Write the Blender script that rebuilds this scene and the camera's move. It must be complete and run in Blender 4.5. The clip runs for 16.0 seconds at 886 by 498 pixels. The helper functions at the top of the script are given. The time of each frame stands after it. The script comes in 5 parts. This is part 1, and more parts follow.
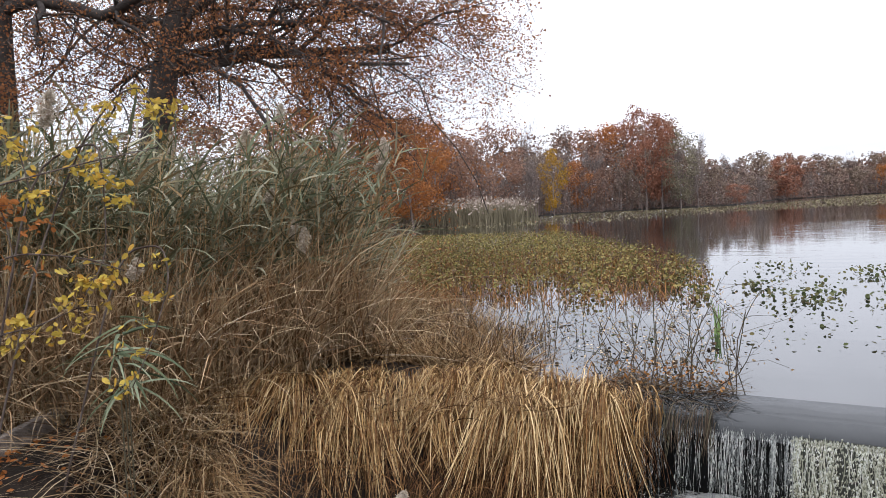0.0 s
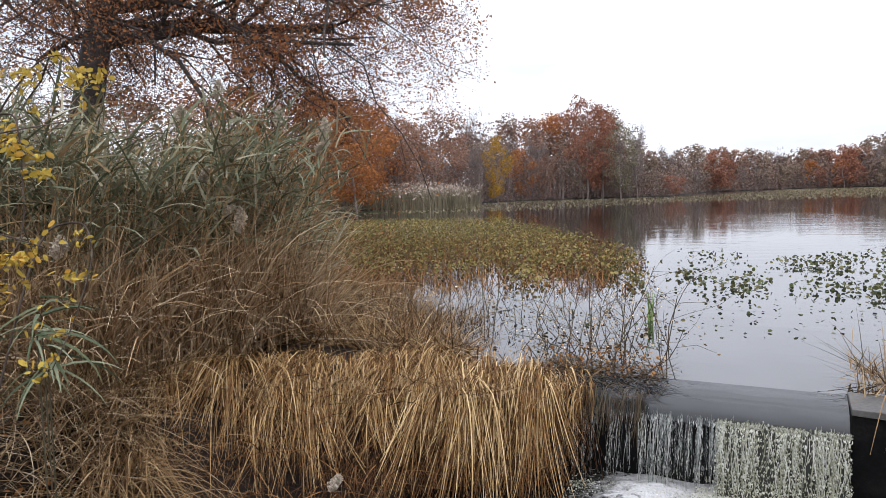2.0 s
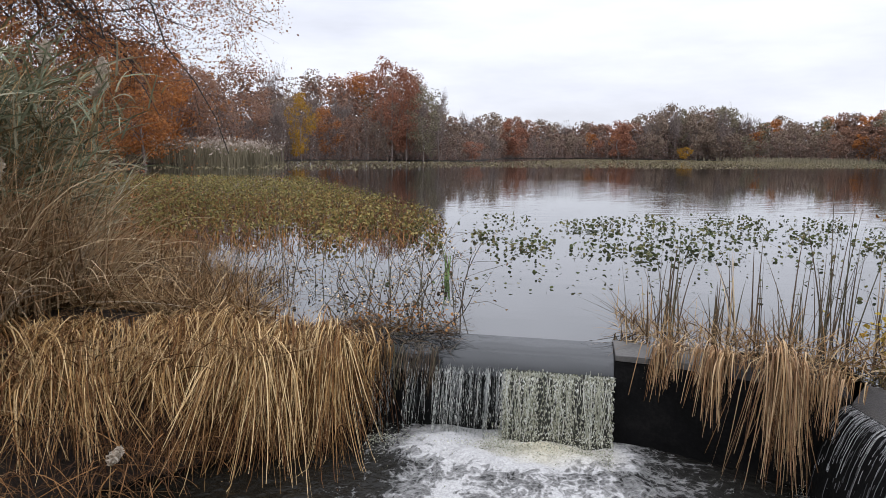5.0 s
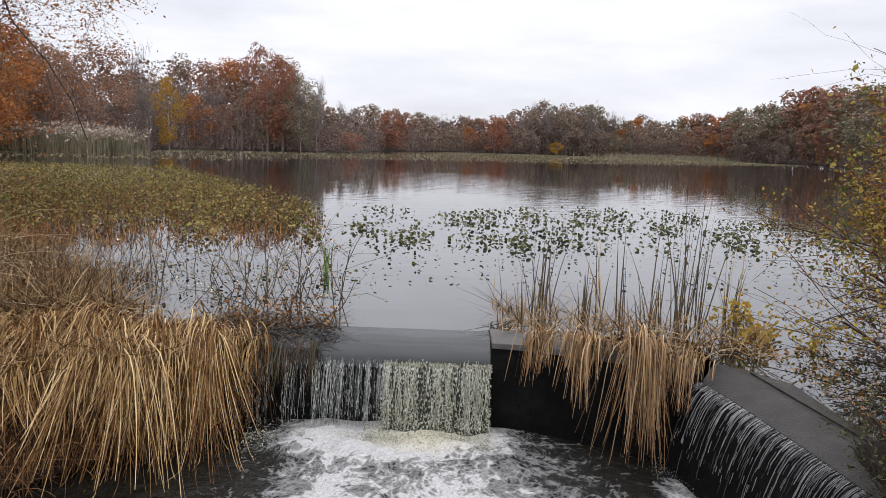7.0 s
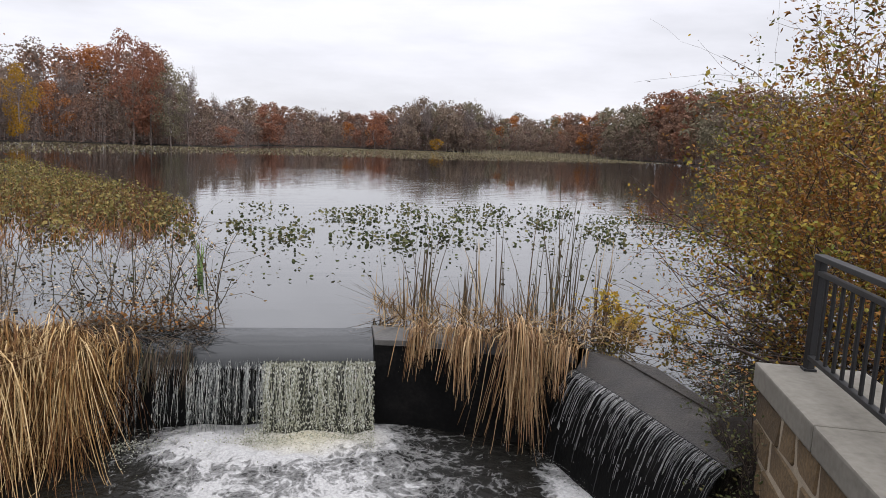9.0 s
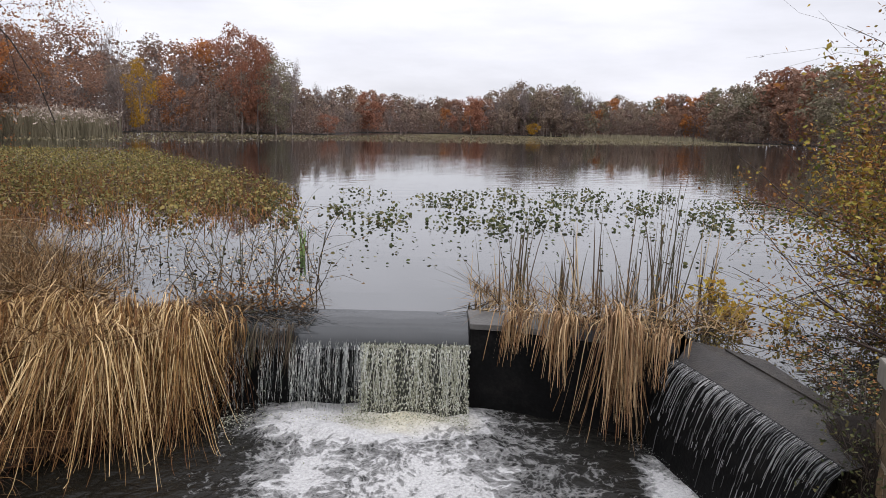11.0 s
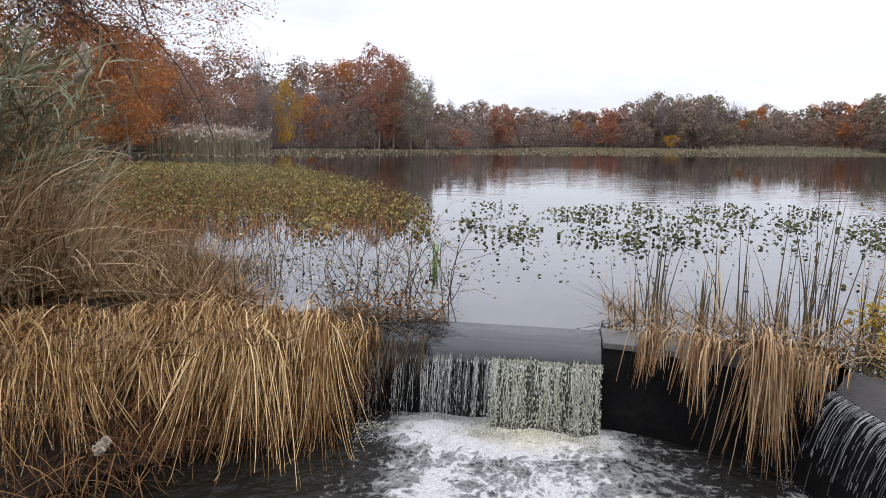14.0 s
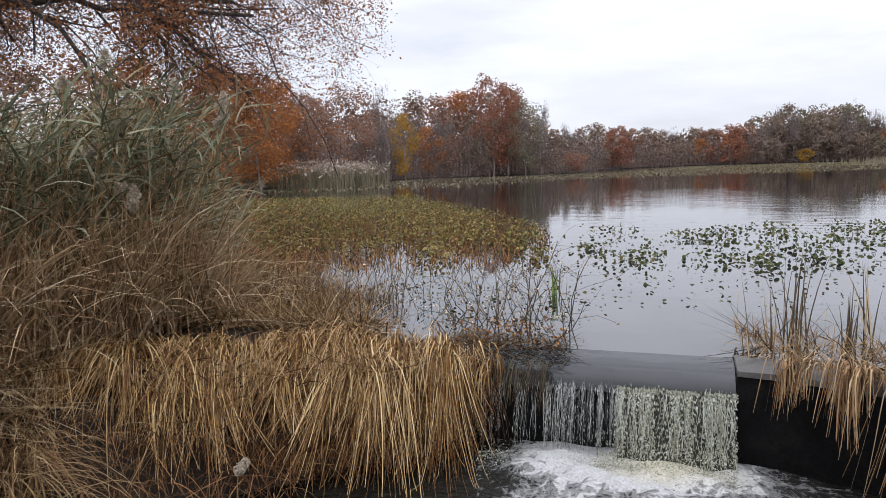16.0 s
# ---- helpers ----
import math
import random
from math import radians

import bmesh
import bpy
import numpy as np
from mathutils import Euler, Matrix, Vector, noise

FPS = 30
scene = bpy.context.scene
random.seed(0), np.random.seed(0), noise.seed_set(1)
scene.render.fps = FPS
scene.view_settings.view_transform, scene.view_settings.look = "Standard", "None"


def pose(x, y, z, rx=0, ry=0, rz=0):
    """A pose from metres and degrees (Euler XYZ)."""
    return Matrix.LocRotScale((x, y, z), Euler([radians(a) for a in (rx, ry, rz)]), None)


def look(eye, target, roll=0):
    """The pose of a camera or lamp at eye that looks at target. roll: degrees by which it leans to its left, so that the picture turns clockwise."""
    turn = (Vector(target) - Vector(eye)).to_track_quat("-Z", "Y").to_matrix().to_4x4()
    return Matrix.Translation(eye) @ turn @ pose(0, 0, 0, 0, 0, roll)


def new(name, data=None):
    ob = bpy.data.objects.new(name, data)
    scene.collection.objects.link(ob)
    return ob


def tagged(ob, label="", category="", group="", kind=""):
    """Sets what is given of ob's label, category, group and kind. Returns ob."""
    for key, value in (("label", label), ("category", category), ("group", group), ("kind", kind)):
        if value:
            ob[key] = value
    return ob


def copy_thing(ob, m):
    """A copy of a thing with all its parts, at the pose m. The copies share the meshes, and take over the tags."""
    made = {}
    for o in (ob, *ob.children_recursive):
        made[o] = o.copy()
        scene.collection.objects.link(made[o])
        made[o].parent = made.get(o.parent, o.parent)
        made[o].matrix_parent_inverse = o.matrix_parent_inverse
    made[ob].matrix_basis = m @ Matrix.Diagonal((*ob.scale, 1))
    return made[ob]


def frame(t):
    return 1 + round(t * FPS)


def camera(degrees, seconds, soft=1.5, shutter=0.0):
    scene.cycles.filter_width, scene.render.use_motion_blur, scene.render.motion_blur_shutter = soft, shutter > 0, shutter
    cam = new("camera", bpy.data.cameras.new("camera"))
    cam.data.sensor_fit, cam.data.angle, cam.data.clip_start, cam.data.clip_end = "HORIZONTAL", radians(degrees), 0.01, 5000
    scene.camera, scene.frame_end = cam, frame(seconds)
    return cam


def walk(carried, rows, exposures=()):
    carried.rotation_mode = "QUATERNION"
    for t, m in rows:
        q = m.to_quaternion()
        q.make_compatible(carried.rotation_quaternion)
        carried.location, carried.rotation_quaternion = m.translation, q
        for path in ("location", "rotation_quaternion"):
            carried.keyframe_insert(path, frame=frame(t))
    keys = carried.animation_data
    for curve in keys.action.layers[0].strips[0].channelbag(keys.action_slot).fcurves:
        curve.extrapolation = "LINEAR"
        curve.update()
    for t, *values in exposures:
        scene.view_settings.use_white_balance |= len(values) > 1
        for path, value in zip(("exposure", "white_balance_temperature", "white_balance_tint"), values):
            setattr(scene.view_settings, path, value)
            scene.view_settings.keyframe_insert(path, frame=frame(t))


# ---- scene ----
cam = camera(65.0, 16.0, soft=0.35)
PATH = [
    (0, (1.067, 1.086, 1.662), (0.021, 2.786, 1.546), -2.8),
    (0.5, (1.071, 1.093, 1.659), (0.057, 2.813, 1.542), -2.8),
    (1, (1.071, 1.102, 1.656), (0.092, 2.843, 1.547), -2.8),
    (1.5, (1.078, 1.114, 1.653), (0.117, 2.863, 1.516), -2.5),
    (2, (1.082, 1.124, 1.645), (0.177, 2.9, 1.481), -1.5),
    (2.5, (1.081, 1.141, 1.64), (0.243, 2.946, 1.441), -1.3),
    (3, (1.085, 1.147, 1.639), (0.331, 2.989, 1.438), -0.7),
    (3.5, (1.095, 1.159, 1.634), (0.448, 3.039, 1.412), -0.4),
    (4, (1.09, 1.168, 1.627), (0.534, 3.074, 1.389), -0.3),
    (4.5, (1.093, 1.17, 1.624), (0.61, 3.093, 1.36), 0.4),
    (5, (1.102, 1.165, 1.626), (0.728, 3.11, 1.347), 0.9),
    (5.2, (1.106, 1.166, 1.628), (0.783, 3.119, 1.343), 1.0),
    (7.5, (1.104, 1.139, 1.628), (1.16, 3.117, 1.337), 2.2),
    (8, (1.106, 1.139, 1.628), (1.267, 3.113, 1.344), 2.3),
    (8.2, (1.106, 1.141, 1.628), (1.304, 3.11, 1.339), 2.2),
    (8.7, (1.109, 1.146, 1.629), (1.381, 3.106, 1.339), 2.4),
    (9.25, (1.115, 1.155, 1.629), (1.435, 3.107, 1.334), 2.6),
    (9.8, (1.122, 1.168, 1.628), (1.428, 3.121, 1.323), 2.7),
    (10.3, (1.128, 1.18, 1.625), (1.362, 3.142, 1.312), 2.6),
    (10.5, (1.124, 1.179, 1.622), (1.303, 3.147, 1.311), 2.2),
    (11, (1.115, 1.178, 1.614), (1.149, 3.148, 1.272), 1.7),
    (11.5, (1.114, 1.175, 1.613), (0.975, 3.124, 1.187), 1.2),
    (12, (1.106, 1.177, 1.619), (0.863, 3.103, 1.139), 0.7),
    (12.5, (1.1, 1.177, 1.619), (0.859, 3.102, 1.13), 1.0),
    (13, (1.099, 1.174, 1.622), (0.852, 3.105, 1.166), 1.1),
    (13.5, (1.095, 1.173, 1.622), (0.802, 3.115, 1.241), 0.9),
    (14, (1.093, 1.176, 1.627), (0.756, 3.122, 1.314), 1.0),
    (14.5, (1.092, 1.167, 1.626), (0.678, 3.106, 1.363), 0.5),
    (15, (1.081, 1.16, 1.628), (0.546, 3.073, 1.395), -0.4),
    (15.5, (1.082, 1.154, 1.624), (0.476, 3.046, 1.396), -1.0),
    (16, (1.082, 1.148, 1.631), (0.419, 3.02, 1.397), -1.6),
]
EXPOSURES = [(0, 0.38, 6250, 13), (2.5, 0.27, 6250, 13), (4.5, 0.06, 6250, 13), (7.5, 0.04, 6500, 13), (8, 0.02, 6500, 13), (10.5, 0.0, 6550, 14), (11.5, 0.2, 6350, 14), (12.2, 0.54, 6300, 14), (13.2, 0.54, 6300, 13), (14.2, 0.15, 6250, 13), (16, 0.07, 6250, 13)]
walk(cam, [(t, look(eye, target, roll)) for t, eye, target, roll in PATH], EXPOSURES)

# ---- world, sun ----
world = bpy.data.worlds.new("world")
scene.world = world
world.use_nodes = True
wn = world.node_tree
wn.nodes.clear()


def node(tree, kind, **values):
    n = tree.nodes.new(kind)
    for key, value in values.items():
        if key in n.inputs:
            n.inputs[key].default_value = value
    return n


SUN_UP, SUN_TURN = 38.0, 150.0
w_out = node(wn, "ShaderNodeOutputWorld")
w_bg = node(wn, "ShaderNodeBackground", Strength=1.0)
w_sky = node(wn, "ShaderNodeTexSky")
w_sky.sky_type, w_sky.sun_disc = "NISHITA", False
w_sky.sun_elevation, w_sky.sun_rotation = radians(SUN_UP), radians(SUN_TURN)
w_dim = node(wn, "ShaderNodeVectorMath")
w_dim.operation = "SCALE"
w_dim.inputs["Scale"].default_value = 0.10
w_co = node(wn, "ShaderNodeTexCoord")
w_map = node(wn, "ShaderNodeMapping", Scale=(1.0, 1.0, 4.5))
w_cloud = node(wn, "ShaderNodeTexNoise", Scale=2.2, Detail=6.0, Roughness=0.55)
w_ramp = node(wn, "ShaderNodeValToRGB")
w_ramp.color_ramp.elements[0].position, w_ramp.color_ramp.elements[0].color = 0.36, (0.76, 0.78, 0.83, 1)
w_ramp.color_ramp.elements[1].position, w_ramp.color_ramp.elements[1].color = 0.60, (0.96, 0.98, 1.04, 1)
w_sep = node(wn, "ShaderNodeSeparateXYZ")
w_up = node(wn, "ShaderNodeMapRange")
w_up.inputs["From Min"].default_value, w_up.inputs["From Max"].default_value = 0.0, 1.0
w_up.inputs["To Min"].default_value, w_up.inputs["To Max"].default_value = 1.0, 3.3
w_mul = node(wn, "ShaderNodeVectorMath")
w_mul.operation = "SCALE"
w_mix = node(wn, "ShaderNodeMix")
w_mix.data_type = "RGBA"
w_mix.inputs["Factor"].default_value = 0.93
L = wn.links.new
L(w_co.outputs["Generated"], w_map.inputs["Vector"])
L(w_map.outputs["Vector"], w_cloud.inputs["Vector"])
L(w_cloud.outputs["Fac"], w_ramp.inputs["Fac"])
L(w_co.outputs["Generated"], w_sep.inputs["Vector"])
w_sq = node(wn, "ShaderNodeMath")
w_sq.operation = "POWER"
w_sq.inputs[1].default_value = 2.0
L(w_sep.outputs["Z"], w_sq.inputs[0])
L(w_sq.outputs[0], w_up.inputs["Value"])
L(w_ramp.outputs["Color"], w_mul.inputs[0])
L(w_up.outputs["Result"], w_mul.inputs["Scale"])
L(w_sky.outputs["Color"], w_dim.inputs[0])
L(w_dim.outputs["Vector"], w_mix.inputs["A"])
L(w_mul.outputs["Vector"], w_mix.inputs["B"])
L(w_mix.outputs["Result"], w_bg.inputs["Color"])
L(w_bg.outputs["Background"], w_out.inputs["Surface"])

sun = new("sun", bpy.data.lights.new("sun", "SUN"))
sun.data.energy, sun.data.angle, sun.data.color = 0.7, radians(25), (1.0, 0.98, 0.96)
sun.matrix_world = pose(0, 0, 30, 90 - SUN_UP, 0, 180 - SUN_TURN)

# ---- materials ----


def material(name):
    m = bpy.data.materials.new(name)
    m.use_nodes = True
    t = m.node_tree
    return m, t, t.nodes["Principled BSDF"]


def ramp(t, colours, spread=None):
    r = node(t, "ShaderNodeValToRGB")
    n = len(colours)
    while len(r.color_ramp.elements) < n:
        r.color_ramp.elements.new(0.5)
    for i, c in enumerate(colours):
        r.color_ramp.elements[i].position = spread[i] if spread else i / max(1, n - 1)
        r.color_ramp.elements[i].color = (*c, 1)
    return r


def plant(name, colours, rough=0.6, through_light=0.25, patch=0.0, scale=1.2):
    """Leaf, straw or twig: each island takes its own colour; patch mixes in broad variation over the stand."""
    m, t, p = material(name)
    geo = node(t, "ShaderNodeNewGeometry")
    r = ramp(t, colours)
    no = node(t, "ShaderNodeTexNoise", Scale=scale, Detail=3.0)
    co = node(t, "ShaderNodeTexCoord")
    t.links.new(co.outputs["Object"], no.inputs["Vector"])
    mix = node(t, "ShaderNodeMix")
    mix.data_type = "FLOAT"
    mix.inputs[0].default_value = patch
    t.links.new(geo.outputs["Random Per Island"], mix.inputs[2])
    st = node(t, "ShaderNodeMapRange")
    st.inputs["From Min"].default_value, st.inputs["From Max"].default_value = 0.3, 0.7
    t.links.new(no.outputs["Fac"], st.inputs["Value"])
    t.links.new(st.outputs["Result"], mix.inputs[3])
    t.links.new(mix.outputs[0], r.inputs["Fac"])
    fine = node(t, "ShaderNodeTexNoise", Scale=60.0, Detail=2.0)
    t.links.new(co.outputs["Object"], fine.inputs["Vector"])
    hs = node(t, "ShaderNodeHueSaturation")
    fm = node(t, "ShaderNodeMapRange")
    fm.inputs["To Min"].default_value, fm.inputs["To Max"].default_value = 0.75, 1.25
    t.links.new(fine.outputs["Fac"], fm.inputs["Value"])
    t.links.new(fm.outputs["Result"], hs.inputs["Value"])
    t.links.new(r.outputs["Color"], hs.inputs["Color"])
    t.links.new(hs.outputs["Color"], p.inputs["Base Color"])
    p.inputs["Roughness"].default_value = rough
    p.inputs["Specular IOR Level"].default_value = 0.065
    if through_light:
        tr = node(t, "ShaderNodeBsdfTranslucent")
        t.links.new(hs.outputs["Color"], tr.inputs["Color"])
        ms = node(t, "ShaderNodeMixShader", Fac=through_light)
        t.links.new(p.outputs["BSDF"], ms.inputs[1])
        t.links.new(tr.outputs["BSDF"], ms.inputs[2])
        t.links.new(ms.outputs["Shader"], t.nodes["Material Output"].inputs["Surface"])
    return m


def rock(name, colours, scale=3.0, rough=0.85, bump=0.4, stain=None, vary=False):
    m, t, p = material(name)
    co = node(t, "ShaderNodeTexCoord")
    a = node(t, "ShaderNodeTexNoise", Scale=scale, Detail=8.0, Roughness=0.65)
    b = node(t, "ShaderNodeTexNoise", Scale=scale * 14, Detail=4.0)
    t.links.new(co.outputs["Object"], a.inputs["Vector"])
    t.links.new(co.outputs["Object"], b.inputs["Vector"])
    mx = node(t, "ShaderNodeMix")
    mx.data_type = "FLOAT"
    mx.inputs[0].default_value = 0.35
    t.links.new(a.outputs["Fac"], mx.inputs[2])
    t.links.new(b.outputs["Fac"], mx.inputs[3])
    r = ramp(t, colours, [0.3 + 0.4 * i / max(1, len(colours) - 1) for i in range(len(colours))])
    t.links.new(mx.outputs[0], r.inputs["Fac"])
    colour = r.outputs["Color"]
    if vary:
        info = node(t, "ShaderNodeObjectInfo")
        hs = node(t, "ShaderNodeHueSaturation")
        mr = node(t, "ShaderNodeMapRange")
        mr.inputs["To Min"].default_value, mr.inputs["To Max"].default_value = 0.6, 1.45
        t.links.new(info.outputs["Random"], mr.inputs["Value"])
        t.links.new(mr.outputs["Result"], hs.inputs["Value"])
        t.links.new(colour, hs.inputs["Color"])
        colour = hs.outputs["Color"]
    t.links.new(colour, p.inputs["Base Color"])
    p.inputs["Roughness"].default_value = rough
    bp = node(t, "ShaderNodeBump", Strength=bump, Distance=0.02)
    t.links.new(mx.outputs[0], bp.inputs["Height"])
    t.links.new(bp.outputs["Normal"], p.inputs["Normal"])
    return m


def water(name, colour, rough, wave, strength):
    m, t, p = material(name)
    co = node(t, "ShaderNodeTexCoord")
    mp = node(t, "ShaderNodeMapping", Scale=(wave[0], wave[1], 1.0))
    n1 = node(t, "ShaderNodeTexNoise", Scale=1.0, Detail=4.0, Roughness=0.5)
    t.links.new(co.outputs["Object"], mp.inputs["Vector"])
    t.links.new(mp.outputs["Vector"], n1.inputs["Vector"])
    big = node(t, "ShaderNodeTexNoise", Scale=0.045, Detail=2.0)
    t.links.new(co.outputs["Object"], big.inputs["Vector"])
    br = node(t, "ShaderNodeMapRange")
    br.inputs["From Min"].default_value, br.inputs["From Max"].default_value = 0.42, 0.62
    br.inputs["To Min"].default_value, br.inputs["To Max"].default_value = 0.15, 1.0
    t.links.new(big.outputs["Fac"], br.inputs["Value"])
    mu = node(t, "ShaderNodeMath")
    mu.operation = "MULTIPLY"
    t.links.new(n1.outputs["Fac"], mu.inputs[0])
    t.links.new(br.outputs["Result"], mu.inputs[1])
    bp = node(t, "ShaderNodeBump", Strength=strength, Distance=0.05)
    t.links.new(mu.outputs[0], bp.inputs["Height"])
    t.links.new(bp.outputs["Normal"], p.inputs["Normal"])
    p.inputs["Base Color"].default_value = (*colour, 1)
    p.inputs["Roughness"].default_value = rough
    p.inputs["IOR"].default_value = 2.2
    return m


def plain(name, colour, rough=0.5, metal=0.0, bump=0.0, scale=40.0):
    m, t, p = material(name)
    p.inputs["Base Color"].default_value = (*colour, 1)
    p.inputs["Roughness"].default_value = rough
    p.inputs["Metallic"].default_value = metal
    if bump:
        no = node(t, "ShaderNodeTexNoise", Scale=scale, Detail=4.0)
        bp = node(t, "ShaderNodeBump", Strength=bump, Distance=0.01)
        t.links.new(no.outputs["Fac"], bp.inputs["Height"])
        t.links.new(bp.outputs["Normal"], p.inputs["Normal"])
    return m


# mud colour taken down so the hollow under the sedge looks shaded
M_MUD = rock("mud", [(0.006, 0.004, 0.003), (0.013, 0.009, 0.006), (0.032, 0.021, 0.013)], 4.0, 0.8, 0.8)
M_MUD.node_tree.nodes["Principled BSDF"].inputs["Specular IOR Level"].default_value = 0.2
# the darkest tones also imitate shaded gaps between the stems
M_STRAW = plant("straw", [(0.0306, 0.0127, 0.00564), (0.0714, 0.0313, 0.0122), (0.173, 0.0928, 0.0357), (0.377, 0.245, 0.108), (0.571, 0.42, 0.226), (0.286, 0.171, 0.0659), (0.0714, 0.0293, 0.0113), (0.153, 0.0733, 0.0244), (0.51, 0.332, 0.132)], 0.55, 0.05, 0.22, 3.5)
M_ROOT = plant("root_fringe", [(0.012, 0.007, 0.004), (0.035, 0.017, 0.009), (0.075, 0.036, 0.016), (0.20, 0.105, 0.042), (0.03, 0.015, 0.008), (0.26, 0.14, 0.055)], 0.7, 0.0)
M_STRAW_PALE = plant("straw_pale", [(0.042, 0.0208, 0.0112), (0.147, 0.0833, 0.0458), (0.441, 0.302, 0.174), (0.263, 0.151, 0.0714), (0.084, 0.0395, 0.0184), (0.336, 0.208, 0.102), (0.483, 0.354, 0.204), (0.0525, 0.0261, 0.0122)], 0.55, 0.05, 0.1)
M_STRAW_DULL = plant("straw_dull", [(0.05, 0.03, 0.018), (0.14, 0.085, 0.048), (0.28, 0.19, 0.105), (0.40, 0.30, 0.185), (0.54, 0.44, 0.30), (0.19, 0.115, 0.06)], 0.6, 0.08, 0.15)
M_SEDGE_OLD = plant("old_sedge", [(0.0264, 0.0134, 0.0064), (0.0704, 0.0378, 0.016), (0.15, 0.084, 0.036), (0.238, 0.151, 0.072), (0.334, 0.244, 0.136), (0.0968, 0.0504, 0.02)], 0.65, 0.05, 0.3)
M_REED = plant("reed_leaf", [(0.17, 0.10, 0.045), (0.07, 0.08, 0.048), (0.13, 0.145, 0.085), (0.19, 0.20, 0.13), (0.36, 0.33, 0.23), (0.10, 0.115, 0.065), (0.30, 0.20, 0.10), (0.05, 0.05, 0.028)], 0.45, 0.15, 0.22, 0.7)
M_UNDER = plant("dead_undergrowth", [(0.06, 0.036, 0.02), (0.21, 0.135, 0.07), (0.40, 0.285, 0.165), (0.56, 0.44, 0.28), (0.30, 0.175, 0.085), (0.10, 0.057, 0.03), (0.68, 0.57, 0.42)], 0.65, 0.1, 0.22, 0.9)
M_REED_DRY = plant("reed_stem", [(0.17, 0.095, 0.04), (0.36, 0.22, 0.10), (0.50, 0.35, 0.18), (0.10, 0.055, 0.025)], 0.6, 0.1, 0.3)
M_PLUME = plant("plume", [(0.38, 0.31, 0.235), (0.50, 0.43, 0.34), (0.60, 0.54, 0.45)], 0.9, 0.3)
M_PLUME_FAR = plant("far_plume", [(0.26, 0.20, 0.155), (0.36, 0.295, 0.24), (0.46, 0.39, 0.33)], 0.9, 0.2)
M_BARK = rock("bark", [(0.018, 0.014, 0.012), (0.05, 0.04, 0.034), (0.10, 0.083, 0.07)], 9.0, 0.95, 0.9)
M_TWIG = plant("twig", [(0.045, 0.033, 0.027), (0.08, 0.06, 0.05), (0.13, 0.105, 0.088)], 0.9, 0.0)
# grey bark of far bare wood, lightened to suggest distance haze
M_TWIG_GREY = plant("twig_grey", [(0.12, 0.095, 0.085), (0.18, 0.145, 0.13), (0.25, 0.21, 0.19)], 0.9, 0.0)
M_MAT = plant("lily_mat_leaf", [(0.08, 0.058, 0.034), (0.14, 0.115, 0.064), (0.19, 0.16, 0.088), (0.16, 0.125, 0.068)], 0.6, 0.1, 0.5, 0.06)
M_OAK = plant("oak_leaf", [(0.0963, 0.0454, 0.0269), (0.204, 0.0806, 0.0431), (0.355, 0.151, 0.0539), (0.268, 0.131, 0.0647), (0.172, 0.0756, 0.0539)], 0.55, 0.3, 0.5, 0.5)
M_ORANGE = plant("orange_leaf", [(0.176, 0.0697, 0.027), (0.317, 0.119, 0.036), (0.405, 0.164, 0.0495), (0.246, 0.107, 0.0405)], 0.55, 0.35, 0.4, 0.3)
# M_RED, M_RUST, M_BROWN, M_OLIVE: lightened and greyed to stand in for haze
M_RED = plant("red_leaf", [(0.17, 0.08, 0.055), (0.26, 0.115, 0.072), (0.34, 0.165, 0.095)], 0.55, 0.3, 0.4, 0.25)
M_RUST = plant("rust_leaf", [(0.16, 0.10, 0.075), (0.25, 0.145, 0.10), (0.33, 0.19, 0.125)], 0.6, 0.3, 0.4, 0.25)
M_BROWN = plant("brown_leaf", [(0.14, 0.105, 0.08), (0.22, 0.165, 0.125), (0.30, 0.23, 0.17)], 0.7, 0.2, 0.4, 0.25)
M_WOOD = plant("brush_leaf", [(0.115, 0.085, 0.073), (0.17, 0.12, 0.10), (0.21, 0.135, 0.10), (0.15, 0.115, 0.10), (0.24, 0.17, 0.13)], 0.8, 0.1, 0.7, 0.09)
M_OLIVE = plant("olive_leaf", [(0.12, 0.105, 0.07), (0.19, 0.165, 0.11), (0.26, 0.225, 0.15)], 0.6, 0.25, 0.4, 0.25)
M_YELLOW = plant("yellow_leaf", [(0.20, 0.13, 0.03), (0.42, 0.30, 0.05), (0.52, 0.39, 0.08), (0.46, 0.25, 0.04), (0.30, 0.28, 0.08)], 0.5, 0.35, 0.3)
M_GOLD = plant("gold_leaf", [(0.22, 0.115, 0.015), (0.38, 0.21, 0.025), (0.32, 0.19, 0.03)], 0.55, 0.35, 0.3)
M_YGREEN = plant("yellow_green_leaf", [(0.0414, 0.0559, 0.0135), (0.101, 0.12, 0.027), (0.202, 0.189, 0.0405), (0.313, 0.224, 0.0405), (0.258, 0.107, 0.027), (0.138, 0.0602, 0.0225), (0.331, 0.172, 0.0315)], 0.5, 0.12, 0.62, 1.5)
M_RUSSET = plant("russet_sprig", [(0.035, 0.02, 0.012), (0.12, 0.06, 0.025), (0.30, 0.15, 0.045), (0.20, 0.085, 0.028), (0.07, 0.04, 0.02)], 0.6, 0.05, 0.2)
M_LILY = plant("lily_leaf", [(0.022, 0.026, 0.012), (0.045, 0.055, 0.022), (0.08, 0.095, 0.038), (0.15, 0.135, 0.06), (0.08, 0.06, 0.026)], 0.35, 0.2, 0.3, 0.5)
